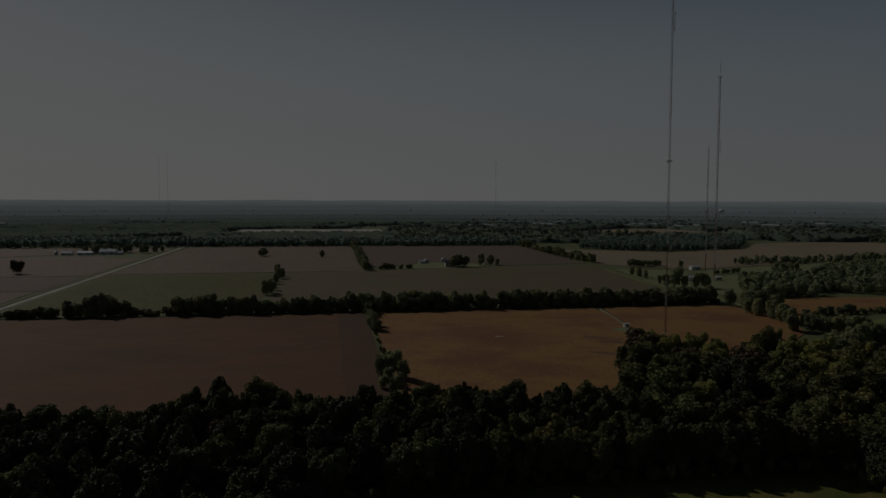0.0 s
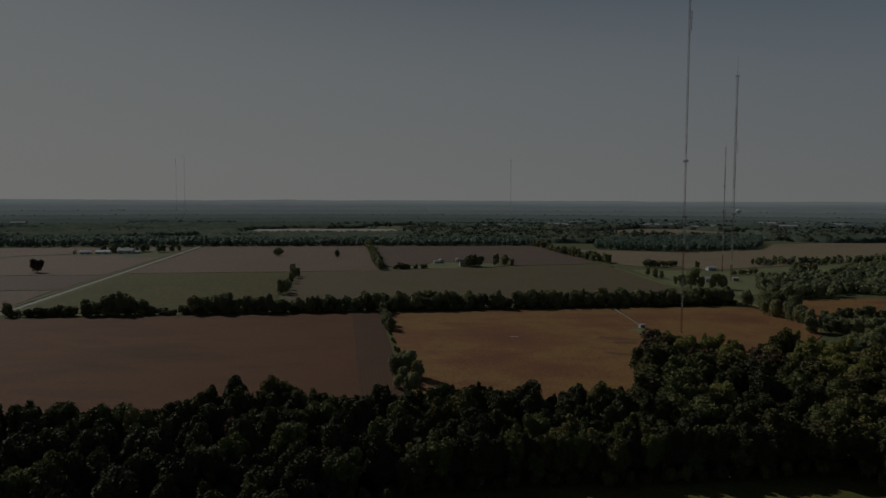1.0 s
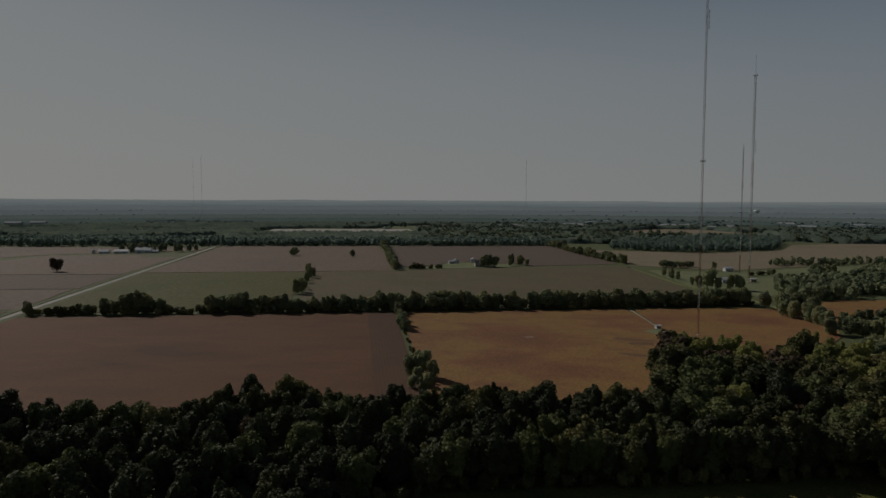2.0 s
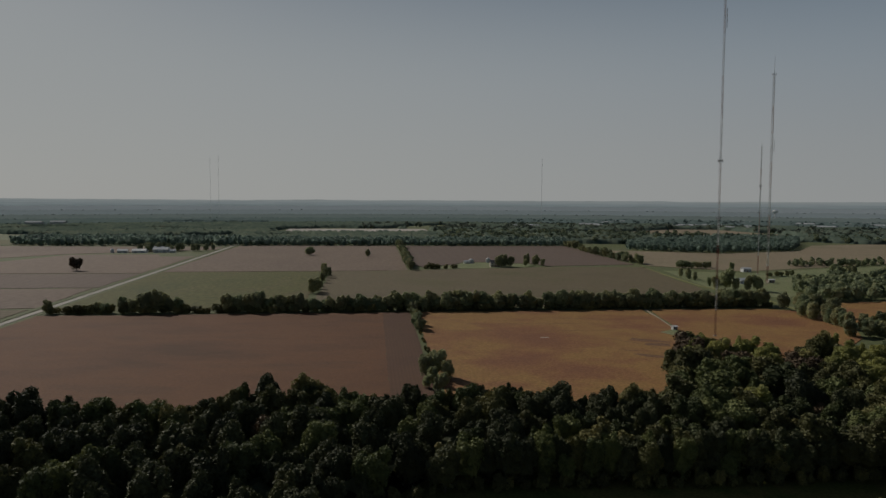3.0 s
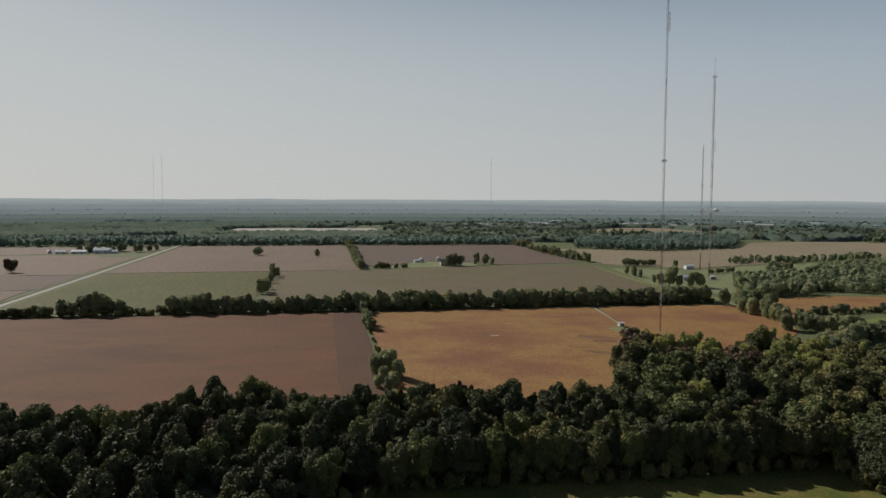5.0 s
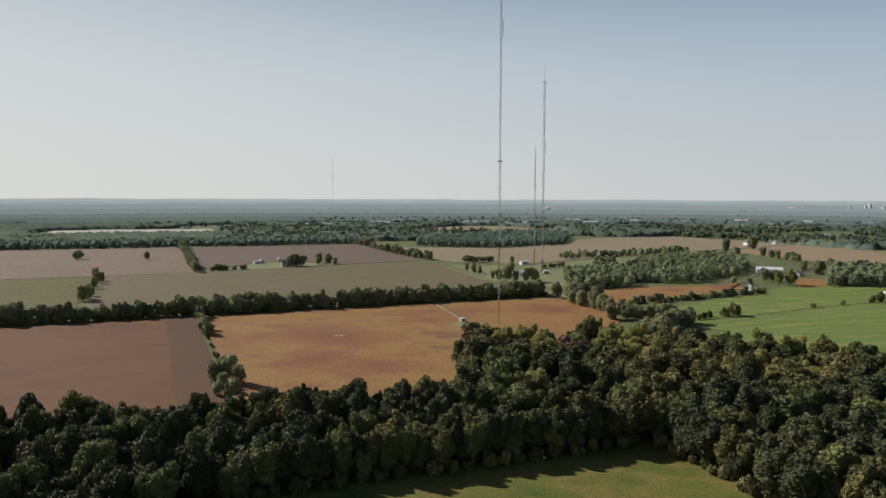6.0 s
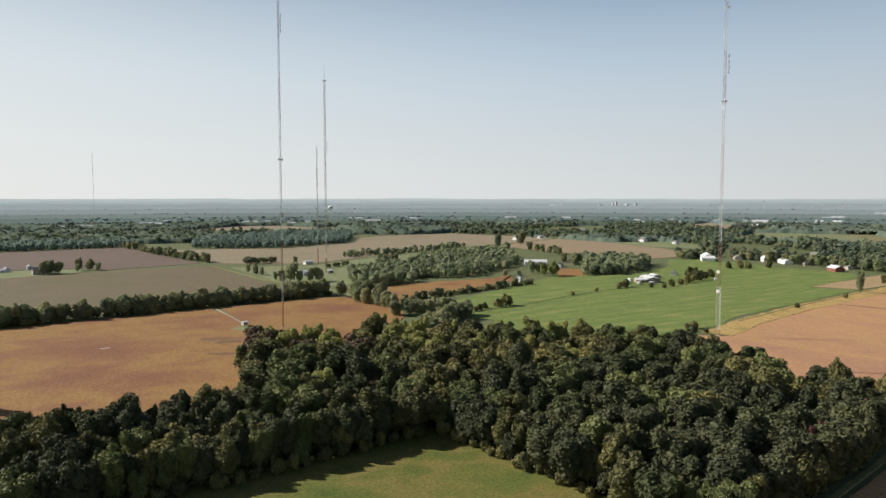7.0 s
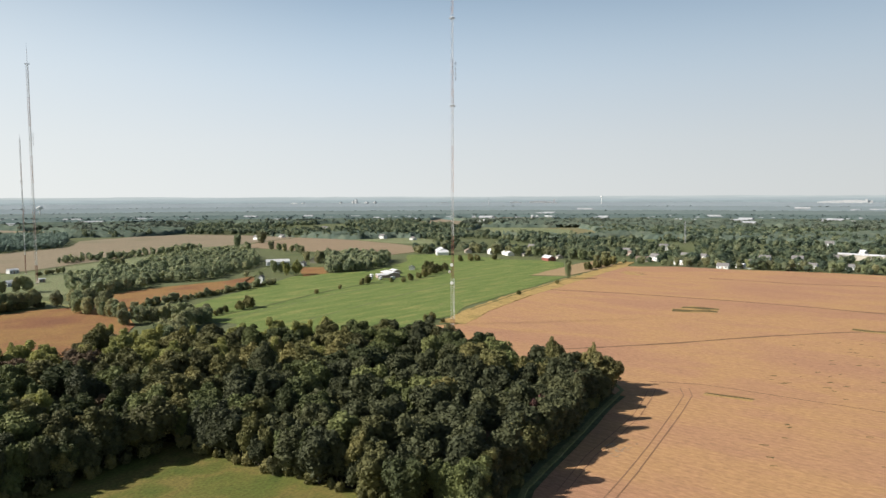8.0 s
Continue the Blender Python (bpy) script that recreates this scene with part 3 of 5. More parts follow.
for line, w in (([(520, 318), (538, 256), (544, 212), (550, 170), (552, 132), (551, 73), (548, 10)], 2.2), ([(318, 190), (338, 173), (375, 145), (421, 115), (459, 85), (481, 64), (520, 20)], 1.8), ([(684, 236), (689, 165), (713, 96)], 2.0), ([(289, 124), (298, 105), (299, 90), (301, 39)], 0.5)):
    ribbon("drainage_line", line, w, M_DAMP, "dark drainage line across soybeans", z=0.345, category="drainage line", rough_edge=0.6)
for line, w in (([(482, 191), (487, 176), (490, 163)], 9.5), ([(497, 190), (500, 176), (503, 166)], 8.0), ([(285.5, 99), (287, 90), (288.5, 81)], 1.5), ([(476, 80), (476, 60), (470, 30)], 4.5), ([(685, 326), (680, 312), (674, 297)], 6.0), ([(696, 326), (692, 314), (688, 304)], 4.0)):
    ribbon("bare_patch", [(x - 2.0, y) for x, y in line], w * 1.7, M_THIN, "yellowing soybeans round a stunted patch", z=0.353 + 0.00003 * line[0][0], category="bare patch", rough_edge=0.8)
    ribbon("bare_patch", line, w, M_WET, "dark green stunted patch among ripe soybeans", z=0.37, category="bare patch", rough_edge=0.7)
prnd = random.Random(77)
for _ in range(130):
    x, y = prnd.uniform(215, 460), prnd.uniform(-60, 100)
    if y > 60 + (x - 215) * 0.25:
        continue
    dx, dy = prnd.uniform(0.4, 2.2), prnd.uniform(-3.2, -0.6)
    ribbon("bare_patch", [(x, y), (x + dx * 0.5 + 0.2, y + dy * 0.5), (x + dx, y + dy)], prnd.uniform(0.3, 0.95), M_WET, "small dark weedy spot among ripe soybeans", z=0.37, category="bare patch", rough_edge=0.7)
for _ in range(26):
    x, y = prnd.uniform(196, 214), prnd.uniform(95, 103)
    ribbon("plant_litter", [(x, y), (x + prnd.uniform(0.5, 1.6), y - prnd.uniform(0.3, 1.2))], prnd.uniform(0.12, 0.25), M_TRACK, "pale flattened stems among ripe soybeans", z=0.37, category="plant litter", rough_edge=0.5)
for line, w in (([(82, 414), (88, 411), (95, 410), (103, 406)], 9.0), ([(88, 402), (94, 400), (101, 399)], 6.0), ([(77, 374), (83, 368), (90, 367)], 6.0), ([(70, 384), (76, 382), (80, 383)], 1.6)):
    ribbon("bare_patch", line, w, M_DAMP, "dark damp patch in a tan field", z=0.33, category="bare patch", rough_edge=0.8)
ribbon("bare_patch", [W(97, 404), W(102, 404)], 1.6, M_GRAVEL, "pale bare spot in a tan field", z=0.33, category="bare patch", rough_edge=0.5)
for line in ([(262, 400), (384, 436), (500, 450), (600, 470)], [(300, 360), (420, 390), (560, 420)]):
    ribbon("mown_line", line, 2.0, M_MOWN, "faint pale mowing line in pasture", z=0.22, category="mowing line", rough_edge=0.6)
ribbon("ditch", [(262, 418), (303, 424), (384, 451), (446, 463), (520, 477), (600, 491)], 2.6, M_DITCH, "dark grassy ditch line across pasture", z=0.24, category="ditch", rough_edge=0.6)

for line, w in (([W(60, 452), W(110, 450), W(170, 447)], 0.7), ([W(45, 430), W(95, 424), W(150, 425)], 0.6), ([W(120, 470), W(160, 463), W(188, 466)], 0.9), ([W(48, 475), W(70, 440), W(78, 400)], 0.5), ([W(135, 400), W(150, 380), W(158, 362)], 0.8)):
    ribbon("drainage_line", line, w, M_DAMP, "faint dark drainage line in a tan field", z=0.32, category="drainage line", rough_edge=0.7)
for _ in range(46):
    x, y = prnd.uniform(300, 720), prnd.uniform(300, 540)
    if not inside(PASTURE, x, y) or not inside(PASTURE, x + 12, y + 3):
        continue
    k = prnd.uniform(2, 9)
    ribbon("bare_patch", [(x, y), (x + k * 0.5, y + k * 0.16), (x + k, y + k * 0.25)], prnd.uniform(0.6, 1.8), M_DRY, "pale dry weed patch in pasture", z=0.23, category="bare patch", rough_edge=0.8)

# ---- trees ----
def ball_data(steps):
    bm = bmesh.new()
    bmesh.ops.create_icosphere(bm, subdivisions=steps, radius=1.0)
    bm.verts.index_update()
    data = np.array([v.co[:] for v in bm.verts]), [tuple(v.index for v in f.verts) for f in bm.faces]
    bm.free()
    return data


BALL_V, BALL_F = ball_data(2)
SMALL_V, SMALL_F = ball_data(1)


def crown_data(seed, height=15.0, radius=4.6, low=0.2, lobes=18, sprays=800, size=0.62, lean=0.5, bulge=0.30, thin=1.0, core=0.88, tops=3):
    """Points and faces of a crown: several leaning domes that swell into soft lobes, covered in leaf sprays round dark inner masses."""
    rng = np.random.default_rng(seed)
    base = height * low
    domes, turn = [], rng.uniform(0, math.tau)
    for i in range(tops):
        a = turn + 2.4 * i + rng.uniform(-0.5, 0.5)
        if i == 0:
            out, wide, top, foot = 0.0, radius * (0.78 if tops > 1 else 1.0), height * (0.88 if tops > 1 else 1.0), base
        else:
            out, wide, top = radius * rng.uniform(0.25, 0.70), radius * rng.uniform(0.24, 0.52), height * (1.0 if i == 1 else rng.uniform(0.55, 0.97))
            foot = top - rng.uniform(2.2, 3.4) * wide
        n = max(5, int(lobes * wide / radius))
        axis = rng.normal(size=(n, 3))
        axis[:, 2] = axis[:, 2] * 0.8 + 0.3
        axis /= np.linalg.norm(axis, axis=1)[:, None]
        domes.append((np.array([math.cos(a) * out, math.sin(a) * out, (top + foot) / 2]), np.array([wide, wide, (top - foot) / 2]), axis, rng.uniform(0.5, 1.25, n) * bulge, 0.9 / n))

    def surface_at(dome, d):
        centre, half, axis, swell, spread = dome
        lift = swell * np.exp(-(2 - 2 * (axis @ d)) / (spread * 1.6))
        i = int(lift.argmax())
        k = 0.86 + 0.75 * float(lift[i]) + 0.25 * float(lift.sum())
        side = max(0.4, math.hypot(d[0], d[1])) ** (-0.15 if d[2] > 0 else -0.5)
        return centre + d * half * np.array([k * side, k * side, 0.72 + 0.28 * k]), axis[i]

    verts, faces = [], []
    for dome in domes:
        k = len(verts)
        ball_v, ball_f = (BALL_V, BALL_F) if tops == 1 else (SMALL_V, SMALL_F)
        for v in ball_v:
            p, _ = surface_at(dome, v)
            verts.append(dome[0] + (p - dome[0]) * core)
        faces.extend(tuple(k + i for i in f) for f in ball_f)
    share = np.array([d[1][0] * d[1][2] for d in domes])
    share /= share.sum()
    made = 0
    while made < sprays:
        which = int(rng.choice(tops, p=share))
        dome = domes[which]
        d = rng.normal(size=3)
        d[2] += 0.25
        d /= np.linalg.norm(d)
        p, lobe = surface_at(dome, d)
        q = dome[0] + (p - dome[0]) * rng.uniform(0.9, 1.06)
        if q[2] < base * 0.55 or (q[2] < height * 0.42 and rng.random() > thin):
            continue
        if any(j != which and (((q - o[0]) / o[1]) ** 2).sum() < 0.62 for j, o in enumerate(domes)):
            continue
        n = d * 0.8 + (d - lobe) * 1.5
        n /= np.linalg.norm(n)
        n = n + rng.normal(size=3) * lean
        n[2] += 0.2
        n /= np.linalg.norm(n)
        t = np.cross(n, rng.normal(size=3))
        t /= np.linalg.norm(t)
        b = np.cross(n, t)
        s = size * rng.uniform(0.55, 1.35)
        k = len(verts)
        verts.extend([q - t * s - b * s * 0.5, q + t * s - b * s * 0.5 + n * 0.15, q + b * s * 0.95 - n * 0.12])
        faces.append((k, k + 1, k + 2))
        made += 1
    return np.array(verts), faces


def trunk_mesh(seed, height, low):
    rnd = random.Random(seed)
    bm = bmesh.new()
    top = height * 0.62
    rod(bm, (0, 0, -0.2), (0.1, 0.05, top), 0.028 * height * 0.7, 0.006 * height, 6)
    for i in range(4):
        a = math.tau * (i + rnd.random() * 0.6) / 4
        z = height * rnd.uniform(max(0.18, low), 0.45)
        rod(bm, (0, 0, z), (math.cos(a) * height * 0.17, math.sin(a) * height * 0.17, z + height * 0.2), 0.012 * height * 0.7, 0.004 * height, 5)
    return bm


KINDS = {}


def tree_kind(key, name, label, leaf, seed, height, radius, low, lobes, sprays, size, **more):
    """The first tree of a kind; more are copied from it."""
    KINDS.setdefault(key, []).append(dict(name=name, label=label, leaf=leaf, seed=seed, height=height, radius=radius, low=low, lobes=lobes, sprays=sprays, size=size, more=more, ob=None))


def plant(key, x, y, height, rnd, group, width=1.0, pick=None, label=""):
    k = KINDS[key][rnd.randrange(len(KINDS[key])) if pick is None else pick]
    s = height / k["height"]
    m = pose(x, y, rise(x, y), 0, 0, rnd.uniform(0, 360)) @ Matrix.Diagonal((s * width, s * width, s, 1))
    if k["ob"] is None:
        ob = new(k["name"])
        tagged(ob, k["label"], "tree", group)
        v, f = crown_data(k["seed"], k["height"], k["radius"], k["low"], k["lobes"], k["sprays"], k["size"], **k["more"])
        link_mesh("crown", v, f, M_LEAF[k["leaf"]], ob)
        part("trunk", trunk_mesh(k["seed"], k["height"], k["low"]), M_BARK, ob)
        ob.matrix_basis = m
        k["ob"] = ob
    else:
        src = k["ob"]
        keep = src.matrix_basis.copy()
        src.matrix_basis = Matrix()
        ob = copy_thing(src, m)
        src.matrix_basis = keep
    return tagged(ob, label, group=group)


def scatter(poly, gap, rnd, tries=30000, also=None):
    """Places in a polygon, no two nearer than gap."""
    xs, ys = [p[0] for p in poly], [p[1] for p in poly]
    x0, y0, cells, out = min(xs), min(ys), {}, []
    for _ in range(tries):
        x, y = rnd.uniform(x0, max(xs)), rnd.uniform(y0, max(ys))
        i, j = int((x - x0) / gap), int((y - y0) / gap)
        if any((x - a) ** 2 + (y - b) ** 2 < gap * gap for p in range(i - 1, i + 2) for q in range(j - 1, j + 2) for a, b in cells.get((p, q), ())):
            continue
        if not inside(poly, x, y) or (also and not also(x, y)):
            continue
        cells.setdefault((i, j), []).append((x, y))
        out.append((x, y))
    return out


FINE = dict(lean=0.7, bulge=0.24, thin=0.4, core=0.9, tops=11)
DARK = "dark_broadleaf_tree"
GREEN, OLIVE, YELLOW, RUSSET = "green_broadleaf_tree", "olive_broadleaf_tree", "yellowing_tree", "russet_tree"
for i, (r, low, lob) in enumerate(((5.0, 0.05, 34), (4.5, 0.04, 30), (5.6, 0.06, 40), (4.1, 0.03, 28), (5.2, 0.06, 36))):
    tree_kind("green", GREEN, "dense green broadleaf tree standing in the wood", "green", 11 + i, 15, r, low, lob * 5 // 4, 1480, 0.43, **FINE)
for i, (r, low, lob) in enumerate(((4.8, 0.05, 32), (5.3, 0.05, 36), (4.3, 0.04, 28))):
    tree_kind("dark", DARK, "dark green broadleaf tree standing in the wood", "dark", 21 + i, 15, r, low, lob * 5 // 4, 1480, 0.43, **FINE)
for i, (r, low, lob) in enumerate(((4.9, 0.05, 32), (5.5, 0.06, 38), (4.3, 0.04, 28))):
    tree_kind("olive", OLIVE, "olive green broadleaf tree standing in the wood", "olive", 31 + i, 15, r, low, lob * 5 // 4, 1480, 0.43, **FINE)
for i, (r, low, lob) in enumerate(((4.9, 0.05, 30), (4.2, 0.05, 26))):
    tree_kind("yellow", YELLOW, "yellowing autumn tree standing in the wood", "yellow", 41 + i, 15, r, low, lob * 5 // 4, 1480, 0.43, **FINE)
tree_kind("red", "red_autumn_tree", "dark red autumn tree at the edge of the wood", "red", 52, 14, 4.6, 0.05, 36, 1380, 0.43, **FINE)
tree_kind("russet", RUSSET, "russet brown autumn tree standing in the wood", "russet", 51, 14, 4.6, 0.05, 36, 1380, 0.43, **FINE)
for i, (r, low, lob, leaf) in enumerate(((4.6, 0.06, 22, "green"), (5.2, 0.06, 26, "olive"), (4.0, 0.05, 20, "green"), (4.6, 0.06, 24, "olive"), (4.9, 0.05, 24, "dark"))):
    tree_kind("row", leaf + "_hedgerow_tree", leaf.replace("olive", "olive green").replace("dark", "dark green") + " broadleaf tree in a field hedgerow", "field" if leaf == "olive" else "field_dark", 61 + i, 13, r, low, lob, 820, 0.58, bulge=0.30, thin=0.8, core=0.92, tops=5)
tree_kind("pale", "pale_broadleaf_tree", "pale yellow-green broadleaf tree at the edge of the wood", "pale", 81, 17, 5.0, 0.04, 44, 1700, 0.42, **FINE)
for i, (r, low) in enumerate(((4.6, 0.02), (5.2, 0.02))):
    tree_kind("shrub", "shrub", "rounded green shrub at a field edge", "olive", 71 + i, 7, r, low, 12, 360, 0.62, bulge=0.32, core=0.92, tops=4)

WOOD = [(-165, 222), (-100, 228), (-84, 242), (-60, 257), (-44, 244), (-28, 246), (0, 258), (10, 264), (36, 255), (65, 262), (76, 290), (84, 322), (102, 354), (121, 346), (142, 345), (164, 356), (178, 330), (213, 326), (240, 297), (269, 264), (279, 235), (275, 205), (262, 185), (247, 166), (262, 168), (270, 164), (274, 150), (270, 136), (262, 130), (230, 124), (208, 118), (180, 112), (161, 108), (146, 103), (134, 100), (129, 138), (126, 159), (123, 182), (120, 203), (115, 209), (85, 204), (58, 200), (33, 197), (14, 195), (-6, 192), (-22, 184), (-32, 172), (-46, 148), (-62, 148), (-120, 152), (-165, 158)]
rnd = random.Random(5)
sheet("forest_floor", WOOD, M_LITTER, "dark leaf litter under the wood", top=0.1, category="forest floor", wobble=1.5)
tall = [p for p in scatter(WOOD, 11.0, rnd, 40000) if p[0] > 60] + [p for p in scatter(WOOD, 9.0, rnd, 40000) if p[0] <= 60]
young = [(x, y) for x, y in scatter(WOOD, 6.2, rnd, 40000) if all((x - a) ** 2 + (y - b) ** 2 > 38 for a, b in tall)]
spots = [(x, y, True) for x, y in tall] + [(x, y, False) for x, y in young]


def understorey(name, poly, step, low, high, material, label):
    """A rough closed leaf sheet between the trunks, added to brighten dark gaps."""
    rng = np.random.default_rng(3)
    xs, ys = [p[0] for p in poly], [p[1] for p in poly]
    cols, rows = int((max(xs) - min(xs)) / step), int((max(ys) - min(ys)) / step)
    verts, faces, deep = [], [], []
    for j in range(rows + 1):
        for i in range(cols + 1):
            x, y = min(xs) + (i + rng.uniform(-0.4, 0.4)) * step, min(ys) + (j + rng.uniform(-0.4, 0.4)) * step
            deep.append(all(inside(poly, x + a, y + b) for a, b in ((6, 0), (-6, 0), (0, 6), (0, -6))))
            verts.append((x, y, rng.uniform(low, high)))
    for j in range(rows):
        for i in range(cols):
            k = j * (cols + 1) + i
            for f in ((k, k + 1, k + cols + 2), (k, k + cols + 2, k + cols + 1)):
                if all(deep[q] for q in f):
                    faces.append(f)
    return tagged(link_mesh(name, verts, faces, material), label, "undergrowth", kind="stuff")


# added sheet that catches light where gaps between crowns would go black
understorey("understorey", WOOD, 1.9, 4.0, 8.0, M_LEAF["dark"], "dark green leaf sheet added to fill gaps under the trees of the wood")
for x, y, big in spots:
    h = (15.6 if x > 70 else 14.2 if x > -60 else 15.4) + 2.0 * noise.noise(Vector((x / 30, y / 30, 8.0))) + rnd.uniform(-2.4, 2.8) if big else rnd.uniform(8.5, 12.0)
    # kinds mixed by noise, plus light by leaf colour: darker west, lighter far edge
    r = noise.noise(Vector((x / 45, y / 45, 3.0))) + rnd.uniform(-0.55, 0.55) + ((y - 225) / 170 if x > 60 else (y - 215) / 400 - 0.22) - max(0.0, x - 150) / 700
    key = "dark" if r < -0.22 else "green" if r < 0.16 else "olive"
    q = rnd.random()
    if q < 0.03:
        key = "yellow"
    elif q < 0.05:
        key = "russet"
    if y > 295 - 14 * math.sin(x / 9) and 70 < x < 235 and q > 0.15:
        key = "pale" if q < 0.62 else "olive"
    elif y > 240 and x > 60 and big and q > 0.85:
        key = "pale"
    elif y > 240 and x > 60 and key == "dark" and q > 0.3:
        key = "green"
    plant(key, x, y, h, rnd, "trees of the wood", width=rnd.uniform(1.12, 1.5) if big and x > 60 else rnd.uniform(0.85, 1.15))
for (x0, y0), (x1, y1) in zip(WOOD[20:], WOOD[21:]):
    n = int(math.hypot(x1 - x0, y1 - y0) / 4.5)
    for i in range(n):
        k = (i + rnd.random()) / n
        plant("shrub", x0 + (x1 - x0) * k + rnd.uniform(-1, 1), y0 + (y1 - y0) * k + rnd.uniform(-1, 1), rnd.uniform(2.5, 5.5), rnd, "undergrowth at the edge of the wood", width=rnd.uniform(0.6, 0.9), label="low green undergrowth at the edge of the wood")


for (x0, y0), (x1, y1) in list(zip(WOOD[:11], WOOD[1:12])) + list(zip(WOOD[27:], WOOD[28:45])):
    d = math.hypot(x1 - x0, y1 - y0)
    n = max(1, round(d / 5.4))
    for i in range(n):
        k = (i + rnd.uniform(0.2, 0.8)) / n
        inward = rnd.uniform(2.0, 5.5)
        x, y = x0 + (x1 - x0) * k + (y1 - y0) / d * inward, y0 + (y1 - y0) * k - (x1 - x0) / d * inward
        q = rnd.random()
        plant("dark" if q < 0.35 else "green" if q < 0.75 else "olive" if q < 0.985 else "russet", x, y, rnd.uniform(10.0, 13.5) if y > 215 else rnd.uniform(12.0, 15.5), rnd, "trees of the wood", width=rnd.uniform(0.75, 1.0))


def row_of(points, gap, heights, key, group, width=1.0, spread=3.0, skip=0.0, seed=1):
    """Trees along a line, low and high by turns."""
    rnd = random.Random(seed)
    for (x0, y0), (x1, y1) in zip(points, points[1:]):
        n = max(1, int(math.hypot(x1 - x0, y1 - y0) / gap))
        for i in range(n):
            if rnd.random() < skip:
                continue
            k = (i + rnd.random() * 0.7) / n
            plant(key, x0 + (x1 - x0) * k + rnd.uniform(-spread, spread), y0 + (y1 - y0) * k + rnd.uniform(-spread, spread), heights[0] + (heights[1] - heights[0]) * rnd.random() ** 1.4, rnd, group, width=width * rnd.uniform(0.95, 1.45))


for x, y, h, w in ((92, 330, 16, 1.0), (98, 342, 17, 1.0), (105, 350, 16, 0.9), (88, 318, 14, 0.9), (122, 345, 16, 0.8), (164, 352, 17, 0.9), (172, 340, 15, 0.9)):
    plant("pale", x, y, h, rnd, "pale trees at the edge of the wood", width=w)
for key, x, y, h, w, lab in (("red", 196, 122, 15.5, 0.85, "dark red autumn tree at the edge of the wood"), ("yellow", 139, 143, 17, 1.2, "tall yellowing tree in the wood"), ("olive", 268, 158, 19, 0.6, "narrow pointed tree at the corner of the wood"), ("olive", 266, 140, 19, 0.5, "narrow pointed tree at the corner of the wood")):
    plant(key, x, y, h, rnd, "trees of the wood", width=w, label=lab)


def dead_tree(x, y, h):
    """A bare grey tree with forking limbs."""
    drnd = random.Random(9)
    ob = tagged(new("dead_tree"), "bare grey dead tree among green crowns", "tree")
    ob.matrix_basis = pose(x, y, 0)
    bm = bmesh.new()
    rod(bm, (0, 0, -0.2), (0.3, 0, h * 0.6), 0.28, 0.16, 7)
    part("trunk", bm, M_BARE, ob)
    for i in range(7):
        bm = bmesh.new()
        a, z = math.tau * i / 7 + drnd.random(), h * drnd.uniform(0.4, 0.6)
        p = Vector((0.2, 0, z))
        q = p + Vector((math.cos(a) * 2.4, math.sin(a) * 2.4, h * drnd.uniform(0.2, 0.34)))
        rod(bm, p, q, 0.14, 0.08, 5)
        for j in range(4):
            e = p.lerp(q, drnd.uniform(0.4, 1.0))
            rod(bm, e, e + Vector((drnd.uniform(-1.6, 1.6), drnd.uniform(-1.6, 1.6), drnd.uniform(0.6, 2.2))), 0.07, 0.03, 4)
        part("limb", bm, M_BARE, ob)


dead_tree(157, 139, 16)
row_of([W(-200, 513), W(-138, 514), W(-106, 514)], 6.5, (5, 11), "row", "trees of the long hedgerow", spread=2.5, skip=0.2, seed=22)
row_of([W(-100, 514), W(20, 514), W(270, 514)], 3.6, (6.5, 15), "row", "trees of the long hedgerow", width=0.85, spread=3.5, seed=2)
row_of([W(-222, 513), W(-60, 511), W(300, 512)], 4.6, (3, 7), "shrub", "shrubs of the long hedgerow", spread=2.5, seed=3)
row_of([W(-62, 512), W(300, 515)], 4.4, (7, 11.5), "row", "trees of the long hedgerow", width=1.0, spread=3, seed=4)
row_of([W(40, 520), W(305, 518)], 6.5, (9, 14), "row", "trees of the long hedgerow", width=0.95, spread=4, seed=14)
for u, v, h, w in ((-222, 514, 10, 1.25), (-173, 514, 12, 0.85), (-157, 515, 15, 1.15), (-150, 515, 16.5, 1.1), (-145, 517, 14, 1.1), (-95, 514, 12, 1.2), (-88, 514, 13, 1.2), (-190, 515, 8, 1.0), (27, 509, 14, 1.0)):
    plant("row", *W(u, v), h, rnd, "trees of the long hedgerow", width=w)
row_of([W(28.5, 428), W(29, 505)], 6, (5.5, 9), "row", "trees of the field divider", width=0.8, spread=1, seed=5)
row_of([W(28.5, 330), W(29, 505)], 7, (1.5, 3.5), "shrub", "shrubs of the field divider", width=0.7, spread=0.8, skip=0.2, seed=6)
for u, v, h, w in ((24, 316, 11, 0.95), (29, 319, 12.5, 1.05), (33.5, 312, 9, 1.0), (26, 306, 8, 1.0), (30, 299, 6.5, 1.0), (27, 290, 7, 1.0), (23, 299, 6, 1.0)):
    plant("row", *W(u, v), h, rnd, "trees of the field divider", width=w)
for u, v, h, w in ((-50, 612, 13, 1.2), (-47, 622, 12, 1.1), (-46, 640, 9, 0.9), (-49, 662, 8, 0.9), (-47, 690, 10, 0.9), (-48, 712, 9, 0.9), (-47, 735, 11, 1.0), (-50, 758, 13, 0.8), (-44, 752, 9, 0.9)):
    plant("row", *W(u, v), h, rnd, "trees of the short divider", width=w)
row_of([W(43, 808), W(46, 1220)], 9, (9, 14), "row", "trees of the far divider", spread=2, seed=7)
row_of([W(58, 818), W(98, 828)], 7, (5, 8), "shrub", "shrubs by the farmyard", spread=2, seed=8)
